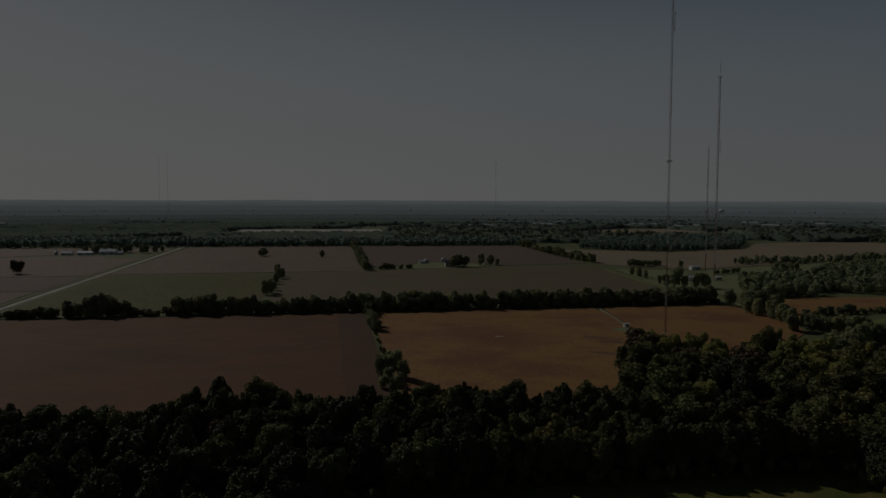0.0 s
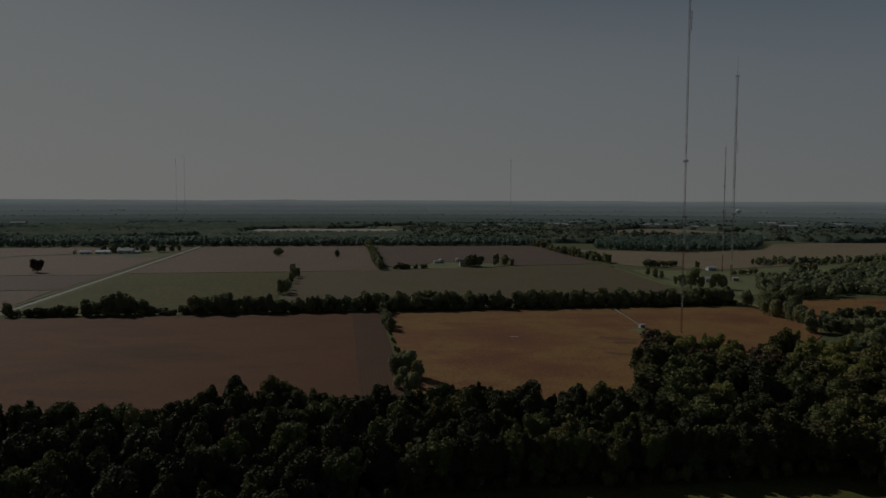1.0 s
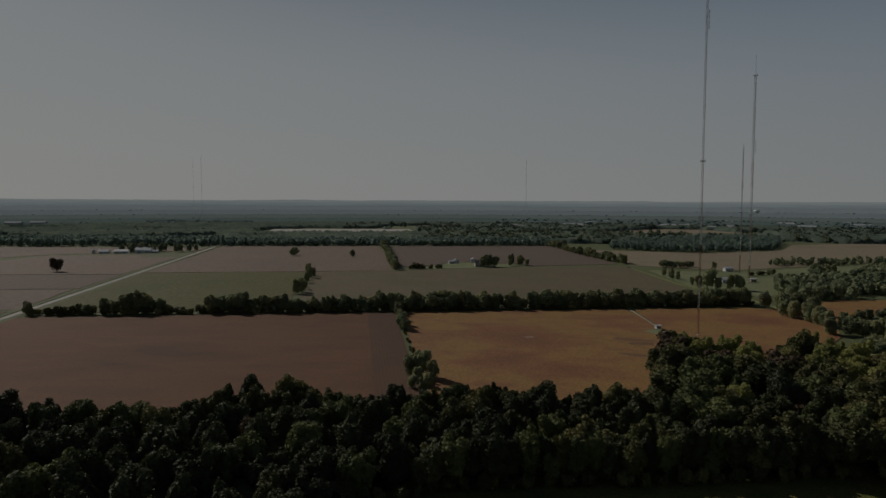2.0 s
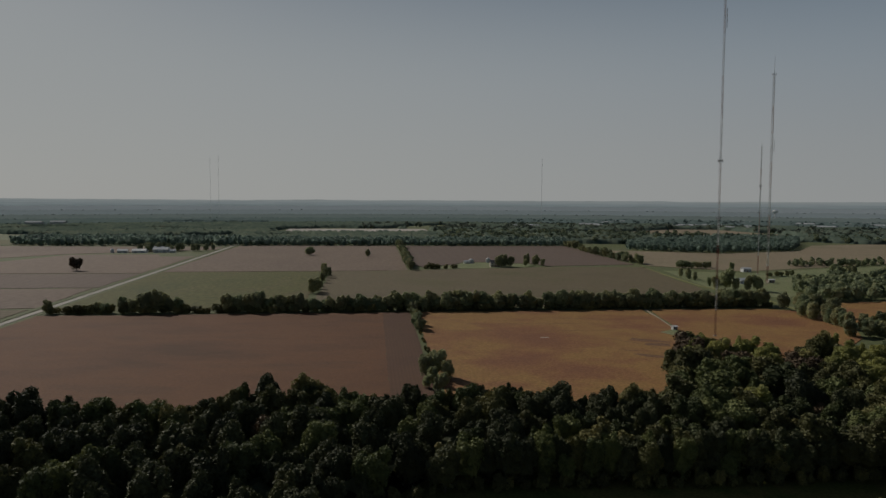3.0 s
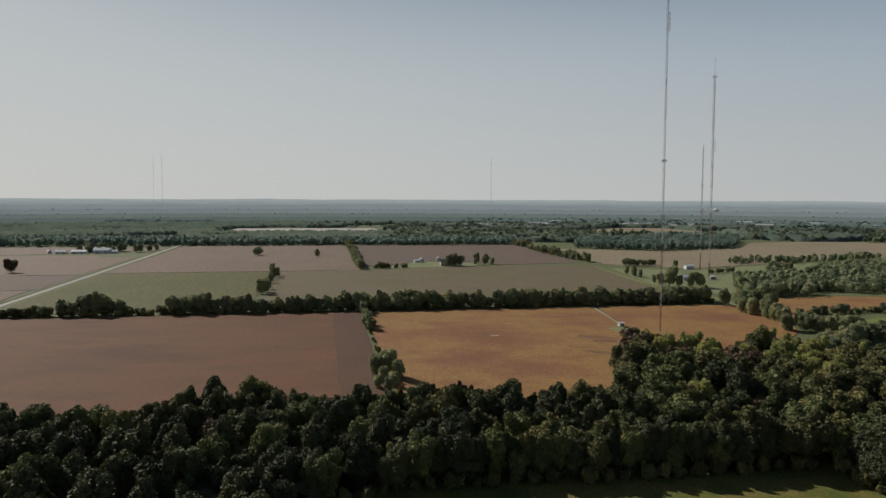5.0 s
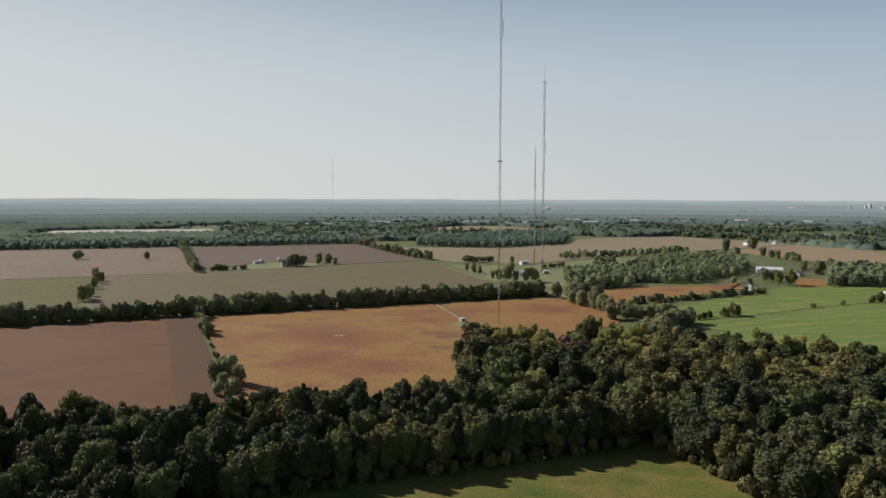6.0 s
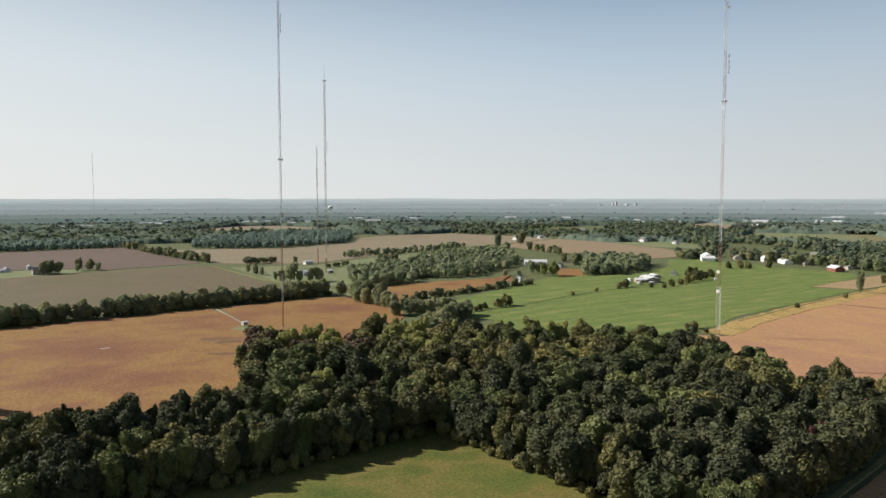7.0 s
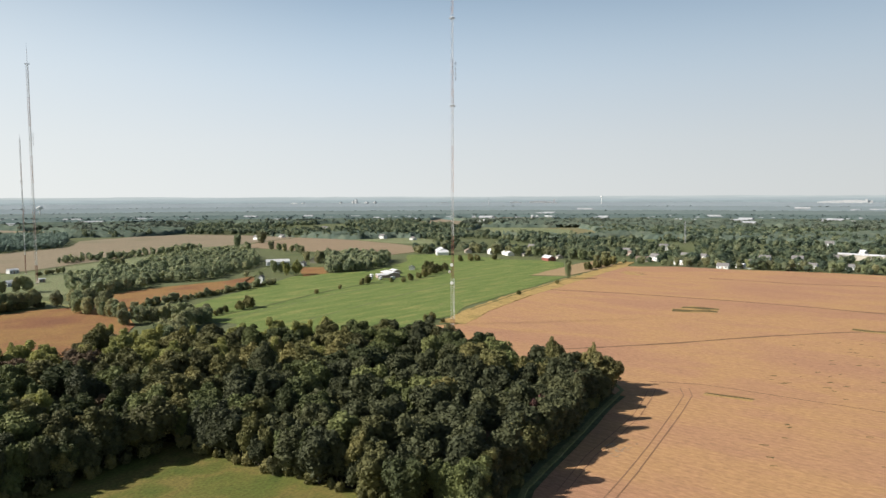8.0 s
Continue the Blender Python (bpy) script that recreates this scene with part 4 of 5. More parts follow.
for u, v, h, w in ((150, 838, 14, 1.2), (157, 842, 15, 1.2), (163, 838, 13, 1.1), (155, 850, 14, 1.1), (184, 848, 9, 1.0), (199, 858, 13, 1.2), (190, 866, 14, 0.9), (205, 848, 9, 1.0)):
    plant("row", *W(u, v), h, rnd, "trees of the farmyard", width=w)
LONE = [(-252, 998, 12, 1.6, "lone rounded tree in a cut field"), (-165.6, 981, 11, 1.1, "lone small tree in a cut field"), (601, 341, 20, 0.55, "lone tall narrow tree at a field corner"), (645, 940, 22, 0.8, "lone tall tree at a field edge"), (731, 996, 22, 1.2, "lone broad tree beside a tan field")]
for x, y, h, w, lab in LONE:
    plant("row", x, y, h, rnd, "lone field trees", width=w, label=lab)
plant("russet", -450, 756, 15, rnd, "lone field trees", width=1.35, label="lone round russet tree in a stubble field")
for x in (-718, -711, -702, -693, -684):
    plant("row", x, 1155 + (x + 718) * 0.15, rnd.uniform(6, 8), rnd, "evenly spaced trees beside a far field", width=0.6, label="small dark tree in an even row beside a field")
row_of([W(334, 1205), W(326, 1000), W(333, 860)], 7.5, (7, 13), "row", "trees along the field edge", spread=5, seed=9)
for x, y, h, w in ((202, 763, 9, 1.0), (205, 746, 11, 0.9), (207, 729, 9, 0.9), (204, 738, 6, 1.0), (206, 678, 9, 0.7), (214, 658, 19, 0.95), (207, 662, 12, 1.0), (221, 652, 11, 1.0), (231, 650, 14, 0.95), (239, 649, 14.5, 1.0), (263, 790, 14, 0.6), (369, 786, 13, 1.35), (377, 790, 11, 1.2), (394, 808, 9, 1.1), (402, 812, 10, 1.0), (405, 818, 7, 1.2)):
    plant("row", x, y, h, rnd, "trees on the lawn", width=w)
row_of([(226, 868), (240, 860), (254, 865), (268, 874)], 4.5, (6.5, 10), "row", "trees along the lawn", width=1.15, spread=2, seed=10)
row_of([(292, 772), (309, 780), (328, 788)], 5.0, (4, 7), "row", "trees along the lawn", width=1.2, spread=1.5, seed=11)
row_of([(217, 508), (223, 485), (226, 467), (229, 450), (233, 432), (248, 424)], 4.8, (8, 13.5), "row", "trees behind the wood", width=0.85, spread=3.5, seed=13)
row_of([W(280, 405), W(300, 390), W(320, 365), W(262, 330), W(245, 305)], 4.5, (8, 13), "row", "trees behind the wood", spread=7, seed=12)
for x, y, h in ((283, 428, 5), (296, 429, 7), (305, 432, 9), (270, 420, 4), (276, 424, 5), (458, 467, 8), (448, 464, 6), (384, 451, 4), (416, 458, 4), (350, 298, 5), (340, 294, 5), (700, 523, 8), (696, 530, 9), (682, 535, 8), (725, 515, 8), (687, 366, 9), (708, 367, 9), (720, 369, 8), (731, 368, 10), (745, 371, 9), (760, 373, 10), (345, 285, 3), (560, 329, 4), (480, 317, 4)):
    plant("shrub", x, y, h, rnd, "shrubs of the pasture", width=0.8)
for x, y, h in ((485, 447, 5), (500, 452, 7), (517, 457, 6), (531, 462, 8), (546, 468, 7), (560, 474, 10), (582, 483, 7), (594, 486, 8), (477, 455, 5), (570, 490, 12)):
    plant("shrub", x, y, h, rnd, "shrubs round the stable", width=0.8)
for x, y, h, w in ((460, 606, 14, 0.9), (466, 602, 12, 0.9), (566, 682, 13, 1.2), (575, 668, 14, 1.2), (560, 655, 12, 1.1), (640, 905, 12, 1.1), (662, 878, 13, 1.2), (655, 850, 11, 1.1), (649, 830, 12, 1.1), (647, 812, 11, 1.1), (646, 795, 13, 1.2), (639, 780, 12, 1.2), (420, 598, 7, 1.2), (432, 590, 6, 1.2)):
    plant("row", x, y, h, rnd, "trees round the plots", width=w)
for x, y, h, w in ((452, 576, 15, 1.0), (461, 572, 16, 1.0), (468, 577, 14, 1.0)):
    plant("pale", x, y, h, rnd, "trees round the plots", width=w, label="broad yellow-green tree beside a white barn")
for x, y, h, w in ((222, 515, 14, 1.15), (231, 518, 15, 1.15), (218, 540, 13, 1.15), (226, 530, 14, 1.1), (238, 508, 14, 1.2), (251, 570, 8, 0.95), (190, 556, 13, 0.95), (205, 554, 12, 0.95), (197, 563, 12, 0.95), (212, 566, 11, 0.95)):
    plant("row", x, y, h, rnd, "trees on the lawn", width=w)
row_of([(250, 490), (278, 502), (301, 504), (335, 513), (371, 524), (407, 533)], 5.0, (3, 7.5), "row", "trees of the field strip", width=1.15, spread=2.0, skip=0.1, seed=42)
row_of([(255, 492), (278, 502), (301, 504), (335, 513), (371, 524), (407, 533)], 4.0, (2, 4), "shrub", "shrubs of the field strip", spread=1.5, skip=0.1, seed=43)
row_of([(778, 384), (786, 300), (800, 243), (816, 167), (830, 60), (842, -40)], 5.5, (5, 12), "row", "trees along the town edge", width=1.05, spread=4, skip=0.2, seed=31)
row_of([(806, 640), (800, 560), (800, 470), (790, 400)], 6.0, (8, 15), "row", "trees along the town edge", width=1.1, spread=9, skip=0.1, seed=32)
row_of([(735, 655), (760, 660), (790, 650)], 6.0, (8, 13), "row", "trees behind the white barn", width=1.1, spread=5, seed=33)

# ---- masts ----
def mast(name, label, x, y, height, face, bands, gap, leg=0.11, fittings=(), spike=0.0, paint=(M_ORANGE_PALED, M_PALE), broad=0.0):
    """A three-legged lattice mast, painted in bands, standing on a small concrete foot."""
    ob = empty(name, label, "radio mast", "radio masts", (x, y, rise(x, y)))
    rad = face / math.sqrt(3)
    feet = [(rad * math.cos(math.tau * (i + 0.2) / 3), rad * math.sin(math.tau * (i + 0.2) / 3)) for i in range(3)]
    bm = bmesh.new()
    box(bm, 0, 0, -0.2, face * 1.6, face * 1.6, 0.8)
    part("foot", bm, M_GRAVEL, ob, "concrete foot")
    z, k = 0.6, 0
    for top in bands + [height]:
        top = min(top, height)
        if top <= z:
            continue
        bm = bmesh.new()
        wide = 1.65 if top <= broad else 1.0
        legs = [(fx * wide, fy * wide) for fx, fy in feet]
        for fx, fy in legs:
            rod(bm, (fx, fy, z), (fx, fy, top), leg, leg, 5)
        n = max(1, round((top - z) / gap))
        for i in range(n):
            a, b = z + (top - z) * i / n, z + (top - z) * (i + 1) / n
            for j in range(3):
                p, q = legs[j], legs[(j + 1) % 3]
                rod(bm, (*p, a), (*q, a), leg * 0.55, None, 4)
                rod(bm, (*p, a), (*q, b), leg * 0.5, None, 4)
                rod(bm, (*q, a), (*p, b), leg * 0.5, None, 4)
        # low bands keep the red; higher ones carry haze in their colour
        unhazed = paint[0] == M_ORANGE_PALED and k % 2 == 0 and top < 60
        part("lattice_section", bm, M_MASTRED if unhazed else paint[k % 2], ob, ("red painted lattice" if unhazed else "orange lattice paled for backlight and haze" if k % 2 == 0 else "white painted lattice") if paint[0] == M_ORANGE_PALED else "")
        z, k = top, k + 1
    if spike:
        bm = bmesh.new()
        rod(bm, (0, 0, height), (0, 0, height + spike), leg * 1.6, leg * 0.6, 6)
        part("top_spike", bm, M_STEEL, ob)
    for kind, fz, turn in fittings:
        a = radians(turn)
        d = Vector((math.cos(a), math.sin(a), 0))
        bm = bmesh.new()
        if kind == "dish":
            rod(bm, d * rad + Vector((0, 0, fz)), d * (rad + 0.9) + Vector((0, 0, fz)), 0.12, None, 6)
            rod(bm, d * (rad + 0.7) + Vector((0, 0, fz)), d * (rad + 1.5) + Vector((0, 0, fz)), 0.3, 1.05, 16)
            rod(bm, d * (rad + 1.5) + Vector((0, 0, fz)), d * (rad + 1.8) + Vector((0, 0, fz)), 1.05, 0.98, 16)
            part("dish", bm, M_WHITE, ob, "round white microwave dish")
        elif kind == "ring":
            n, ring = 18, []
            for j in range(n):
                b = math.tau * j / n
                e = Vector((math.cos(b), math.sin(b), 0))
                ring.append([bm.verts.new(e * (rad + 0.7 + 0.12 * math.cos(q)) + Vector((0, 0, fz + 0.12 * math.sin(q)))) for q in (0.0, 1.57, 3.14, 4.71)])
            for j in range(n):
                for q in range(4):
                    bm.faces.new((ring[j][q], ring[(j + 1) % n][q], ring[(j + 1) % n][(q + 1) % 4], ring[j][(q + 1) % 4]))
            part("antenna_ring", bm, M_STEEL, ob, "grey ring round the lattice")
            for j in range(6):
                b = math.tau * j / 6
                e = Vector((math.cos(b), math.sin(b), 0)) * (rad + 0.7)
                bm = bmesh.new()
                rod(bm, e + Vector((0, 0, fz - 0.7)), e + Vector((0, 0, fz + 0.7)), 0.16, None, 5)
                part("dipole", bm, M_STEEL, ob)
        else:
            rod(bm, d * (rad + 1.0) + Vector((0, 0, fz - 1)), d * (rad + 1.0) + Vector((0, 0, fz + 10)), 0.09, None, 4)
            part("antenna_pole", bm, M_STEEL, ob)
            for j in range(4):
                h = fz + 3.0 * j
                bm = bmesh.new()
                rod(bm, d * rad + Vector((0, 0, h)), d * (rad + 1.3) + Vector((0, 0, h)), 0.07, None, 4)
                rod(bm, d * (rad + 1.3) + Vector((0, 0, h - 0.9)), d * (rad + 1.3) + Vector((0, 0, h + 0.9)), 0.14, None, 5)
                part("antenna_bay", bm, M_STEEL, ob, "grey side-mounted antenna")
    return ob


mast("lattice_mast", "tall orange and white lattice radio mast behind the wood", 343, 275, 226, 1.45, [4, 29, 55, 82, 110, 136, 162, 188, 212], 2.4, 0.065, (("dish", 37.5, 200), ("dish", 26.3, 200), ("array", 134, 20), ("ring", 186, 0), ("ring", 134, 0), ("array", 150, 300), ("dish", 33, 100)), 6, broad=29)
mast("lattice_mast", "tall slim orange and white radio mast in a tan field", 134.3, 428.3, 216, 1.1, [16, 34, 54, 78, 102, 127, 152, 176, 198], 2.2, 0.06, (("ring", 103, 0), ("ring", 70, 0), ("array", 180, 30)), 5)
mast("lattice_mast", "orange and white radio mast on a far lawn", 270.2, 709.9, 200, 1.9, [17, 41, 66, 92, 118, 144, 170], 3.0, 0.11, (("array", 128, 0), ("ring", 200, 0), ("ring", 66, 0)), 19)
mast("lattice_mast", "slim lattice radio mast on a far lawn", 295.6, 804, 138, 1.1, [20, 44, 68, 92, 115], 3.0, 0.1, (("ring", 96, 0), ("array", 60, 0)), 5)
# faraway masts: all-pale paint and thin legs stand in for haze
for x, y, h in ((190, 2590, 226), (-997, 2607, 236), (-1024, 2597, 226)):
    mast("lattice_mast", "thin faraway lattice radio mast, paled in colour for haze", x, y, h, 1.5, [h * i / 7 for i in range(1, 7)], 9.0, 0.08, paint=(M_PALE, M_PALE))
mast("lattice_mast", "slender faraway mast among far woods", 3060, 2210, 44, 3.4, [14, 28], 4.0, 0.5, paint=(M_STEEL, M_STEEL))
mast("lattice_mast", "grey lattice pylon among roadside trees", 1172, 446, 36, 2.2, [], 2.6, 0.13, spike=7, paint=(M_STEEL, M_STEEL))


# ---- buildings ----
def gable(bm, w, d, h, rh):
    """A gabled body, its ridge along x."""
    pts = [(-w / 2, -d / 2, 0), (w / 2, -d / 2, 0), (w / 2, d / 2, 0), (-w / 2, d / 2, 0), (-w / 2, -d / 2, h), (w / 2, -d / 2, h), (w / 2, d / 2, h), (-w / 2, d / 2, h), (-w / 2, 0, h + rh), (w / 2, 0, h + rh)]
    v = [bm.verts.new(p) for p in pts]
    for f in ((0, 1, 5, 4), (2, 3, 7, 6), (1, 2, 6, 9, 5), (3, 0, 4, 8, 7), (4, 5, 9, 8), (6, 7, 8, 9), (3, 2, 1, 0)):
        bm.faces.new([v[i] for i in f])


def roof_slabs(bm, w, d, h, rh, over=0.45, thick=0.22):
    k = rh / (d / 2)
    for s in (-1, 1):
        e = s * (d / 2 + over)
        a = [(-w / 2 - over, e, h - over * k + 0.05), (w / 2 + over, e, h - over * k + 0.05), (w / 2 + over, 0, h + rh + 0.05), (-w / 2 - over, 0, h + rh + 0.05)]
        v = [bm.verts.new(p) for p in a] + [bm.verts.new((p[0], p[1], p[2] + thick)) for p in a]
        for f in ((0, 1, 2, 3), (4, 5, 6, 7), (0, 1, 5, 4), (1, 2, 6, 5), (2, 3, 7, 6), (3, 0, 4, 7)):
            bm.faces.new([v[i] for i in f])
    bmesh.ops.recalc_face_normals(bm, faces=bm.faces)


def building(name, label, category, x, y, turn, w, d, h, rh, wall, roof, windows=3, doors=1, big_doors=0, chimney=False, wing=None, group=""):
    ob = empty(name, label, category, group, (x, y, rise(x, y)), turn)
    bm = bmesh.new()
    gable(bm, w, d, h, rh)
    part("wall", bm, wall, ob)
    bm = bmesh.new()
    roof_slabs(bm, w, d, h, rh)
    rf = part("roof", bm, roof, ob)
    if chimney:
        bm = bmesh.new()
        box(bm, w * 0.2, d * 0.12, h + rh * 0.5, 0.8, 0.8, rh * 0.5 + 1.2)
        part("chimney", bm, M_BRICK, rf)
    floors = 2 if h > 4.6 else 1
    for s in (-1, 1):
        for fl in range(floors):
            for i in range(windows):
                px = (i + 0.5) / windows * w - w / 2
                if doors and fl == 0 and i == windows // 2:
                    continue
                bm = bmesh.new()
                box(bm, px, s * (d / 2 + 0.03), 0.95 + 2.7 * fl, 1.15, 0.1, 1.4)
                win = part("window", bm, M_GLASS, ob)
                bm = bmesh.new()
                box(bm, px, s * (d / 2 + 0.06), 0.83 + 2.7 * fl, 1.45, 0.18, 0.12)
                box(bm, px, s * (d / 2 + 0.06), 2.35 + 2.7 * fl, 1.45, 0.18, 0.12)
                part("frame", bm, M_WHITE, win)
        if doors:
            bm = bmesh.new()
            px = (windows // 2 + 0.5) / windows * w - w / 2 if windows else 0
            box(bm, px, s * (d / 2 + 0.03), 0.0, 1.1, 0.12, 2.1)
            part("door", bm, M_BRICK if wall != M_BRICK else M_WHITE, ob)
    # on tan walls the panels are dark, painting in the shade of open bays
    for i in range(big_doors):
        bm = bmesh.new()
        box(bm, (i + 0.5) / big_doors * w - w / 2, -d / 2 - 0.04, 0, min(4.0, w / big_doors * 0.7), 0.12, min(h * 0.82, 4.2))
        part("door_or_dark_bay", bm, M_STEEL if wall != M_TANWALL else M_GLASS, ob, "grey sliding door" if wall != M_TANWALL else "dark panel in place of a shaded open bay")
    if wing:
        ww, wd, wh, wr, dx, dy = wing
        bm = bmesh.new()
        gable(bm, ww, wd, wh, wr)
        bmesh.ops.transform(bm, matrix=pose(dx, dy, 0, 0, 0, 90), verts=bm.verts)
        part("wing_wall", bm, wall, ob)
        bm = bmesh.new()
        roof_slabs(bm, ww, wd, wh, wr)
        bmesh.ops.transform(bm, matrix=pose(dx, dy, 0, 0, 0, 90), verts=bm.verts)
        part("wing_roof", bm, roof, ob)
    return ob


def bin_store(x, y, r, h, label="white round grain bin with a conical roof"):
    ob = empty("grain_bin", label, "grain bin", "grain bins", (x, y, 0))
    bm = bmesh.new()
    rings, prev = int(h / 0.45), None
    for i in range(rings + 1):
        k = r * (1.0 if i % 2 else 0.98)
        ring = [bm.verts.new((k * math.cos(math.tau * j / 20), k * math.sin(math.tau * j / 20), i * 0.45)) for j in range(20)]
        if prev:
            for j in range(20):
                bm.faces.new((prev[j], prev[(j + 1) % 20], ring[(j + 1) % 20], ring[j]))
        prev = ring
    part("wall", bm, M_PALE, ob)
    bm = bmesh.new()
    rod(bm, (0, 0, int(h / 0.45) * 0.45), (0, 0, h + r * 0.55), r * 1.05, 0.4, 20)
    rod(bm, (0, 0, h + r * 0.5), (0, 0, h + r * 0.55 + 0.6), 0.5, 0.35, 10)
    part("roof", bm, M_METAL_ROOF, ob)
    return ob


# the small white equipment hut beside the slim mast
building("equipment_hut", "small white equipment hut at the end of a lane", "hut", *W(186, 423), 20, 3.0, 2.4, 2.2, 0.4, M_WHITE, M_METAL_ROOF, 2, 1)
building("equipment_hut", "small pale equipment hut below a mast", "hut", 276, 716, 10, 6, 4, 3.0, 0.6, M_CREAM, M_METAL_ROOF, 2, 1)
building("equipment_hut", "small white equipment hut on a lawn", "hut", 245, 706, 25, 10, 7, 3.6, 1.6, M_WHITE, M_METAL_ROOF, 3, 1)
building("equipment_hut", "white equipment hut with a pale roof", "hut", 290, 824, 15, 10, 6, 3.4, 1.4, M_WHITE, M_METAL_ROOF, 3, 1)
# farmstead with grain bins
bin_store(*W(124, 890), 3.2, 4.2)
bin_store(*W(147, 900), 2.8, 4.6)
building("shed", "low white shed in a farmyard", "shed", *W(119, 889), 20, 9, 5, 2.4, 1.2, M_WHITE, M_METAL_ROOF, 1, 1)
building("farm_house", "grey farm house among yard trees", "house", *W(146, 842), 9, 12, 8, 4.8, 3.0, M_CREAM, M_ROOF, 3, 1, chimney=True)
# white farm west of the road
for u, v, w, d, h, rh, tn in ((-338, 1086, 20, 9, 3.2, 2.2, 6), (-309, 1092, 22, 11, 4.5, 3.0, 9), (-318, 1112, 14, 10, 4.5, 3.0, 9), (-362, 1086, 14, 8, 3.0, 2.2, 12), (-292, 1088, 9, 6, 2.8, 1.8, 9)):
    building("barn", "long white metal-roofed barn of a farm", "barn", *W(u, v), tn, w, d, h, rh, M_WHITE, M_METAL_ROOF, 0, 0, 2, group="barns of the white farm")
bin_store(*W(-378, 1089), 2.6, 4.6)
bin_store(*W(-370, 1092), 2.4, 4.4)
# stable with a pale flat-pitched roof beside the pasture
building("stable", "long tan stable with a low white roof", "stable", 512, 490, 62, 24, 12, 3.8, 1.3, M_TANWALL, M_METAL_ROOF, 6, 1, 4, wing=(15, 8, 3.0, 1.2, -8, 9))
building("horse_shed", "low open tan shed beside the stable", "shed", 538, 508, 62, 14, 7, 3.0, 0.9, M_TANWALL, M_METAL_ROOF, 0, 0, 3)
def trailer(x, y, turn):
    ob = empty("horse_trailer", "white box trailer parked beside the stable", "trailer", "trailers by the stable", (x, y, 0.15), turn)
    bm = bmesh.new()
    box(bm, 0, 0, 0.6, 6.0, 2.3, 2.3)
    bmesh.ops.bevel(bm, geom=bm.edges[:], offset=0.15, segments=1, affect="EDGES")
    part("box_body", bm, M_WHITE, ob)
    bm = bmesh.new()
    rod(bm, (3.0, 0, 0.65), (4.6, 0, 0.6), 0.1, 0.08, 5)
    part("tow_bar", bm, M_STEEL, ob)
    for sx in (-0.6, 0.4):
        for sy in (-1.1, 1.1):
            bm = bmesh.new()
            rod(bm, (sx, sy - 0.12, 0.4), (sx, sy + 0.12, 0.4), 0.4, None, 12)
            part("wheel", bm, M_GLASS, ob)


trailer(486, 478, 30)
trailer(480, 486, 75)
trailer(494, 470, 10)
trailer(496, 500, 60)
building("garage", "small white garage behind shrubs", "garage", 573, 516, 40, 8, 6, 3.0, 1.6, M_WHITE, M_ROOF, 1, 1)
building("farm_house", "narrow tall white house beside a tree row", "house", 396, 541, 30, 4.6, 4.4, 6.2, 2.0, M_WHITE, M_ROOF, 2, 1)
building("barn", "long low white arched barn", "barn", 518, 676, -30, 26, 10, 4.2, 2.4, M_WHITE, M_METAL_ROOF, 0, 0, 2)
building("shed", "white shed beside a bare plot", "shed", 528, 644, 35, 12, 7, 3.4, 1.8, M_WHITE, M_ROOF, 2, 1)
building("farm_house", "pale house with a grey-blue roof by trees", "house", 563, 664, 40, 12, 9, 4.2, 2.6, M_CREAM, M_ROOF, 3, 1)
building("barn", "large white barn with a lean-to wing", "barn", 752, 622, 48, 26, 14, 5.5, 3.5, M_WHITE, M_METAL_ROOF, 0, 0, 2, wing=(16, 12, 4.0, 2.2, -16, 2))
building("farm_house", "tan house beside a white barn", "house", 790, 606, 48, 14, 9, 3.4, 2.4, M_CREAM, M_ROOF_BROWN, 4, 1)
building("barn", "low long white barn beside pasture", "barn", 792, 541, 55, 24, 9, 3.6, 1.8, M_WHITE, M_METAL_ROOF, 0, 0, 3)
building("shed", "low grey shed beside pasture", "shed", 797, 518, 55, 16, 8, 3.0, 1.6, M_CREAM, M_ROOF, 2, 1)
building("farm_house", "white gabled house in roadside trees", "house", 794, 569, 55, 11, 8, 4.4, 3.0, M_WHITE, M_METAL_ROOF, 3, 1)
building("barn", "small red barn with a white roof", "barn", 756, 456, 60, 17, 10, 3.8, 2.6, M_REDBARN, M_METAL_ROOF, 0, 0, 2)
building("shed", "small grey shed behind a red barn", "shed", 790, 462, 60, 10, 7, 3.0, 1.6, M_CREAM, M_ROOF, 1, 1)
FRONT_ROW = [(832, 352, 1), (888, 412, 2), (868, 328, 1), (802, 307, 4), (790, 258, 0), (806, 240, 4), (823, 235, 1), (838, 203, 4), (902, 210, 1), (849, 184, 0), (940, 174, 1), (858, 150, 0)]
BACK_ROWS = [(884, 560, 1), (920, 975, 3), (953, 930, 1), (962, 863, 0), (988, 1261, 2), (792, 1092, 1), (1165, 1333, 0), (1470, 756, 1), (1382, 432, 4), (1278, 402, 4), (1210, 238, 1), (1261, 275, 0), (930, 1000, 2), (870, 1120, 0), (1040, 1210, 1), (898, 318, 0), (888, 242, 1), (905, 262, 0), (1005, 413, 1), (1050, 250, 2), (1100, 180, 4), (934, 437, 0), (816, 362, 2), (1652, 620, 4)]
HOUSES = FRONT_ROW + BACK_ROWS
LOOKS = [("white sided house with a grey roof", M_WHITE, M_ROOF, 12, 8, 3.2, 2.6), ("two-storey white house with a grey roof", M_WHITE, M_ROOF, 12, 9, 5.6, 3.0), ("cream house with a brown roof", M_CREAM, M_ROOF_BROWN, 14, 9, 3.2, 2.6), ("brick house with a grey roof", M_BRICK, M_ROOF, 13, 9, 4.8, 2.8), ("long low white house with a pale roof", M_WHITE, M_METAL_ROOF, 18, 8, 3.0, 1.8)]
first = {}
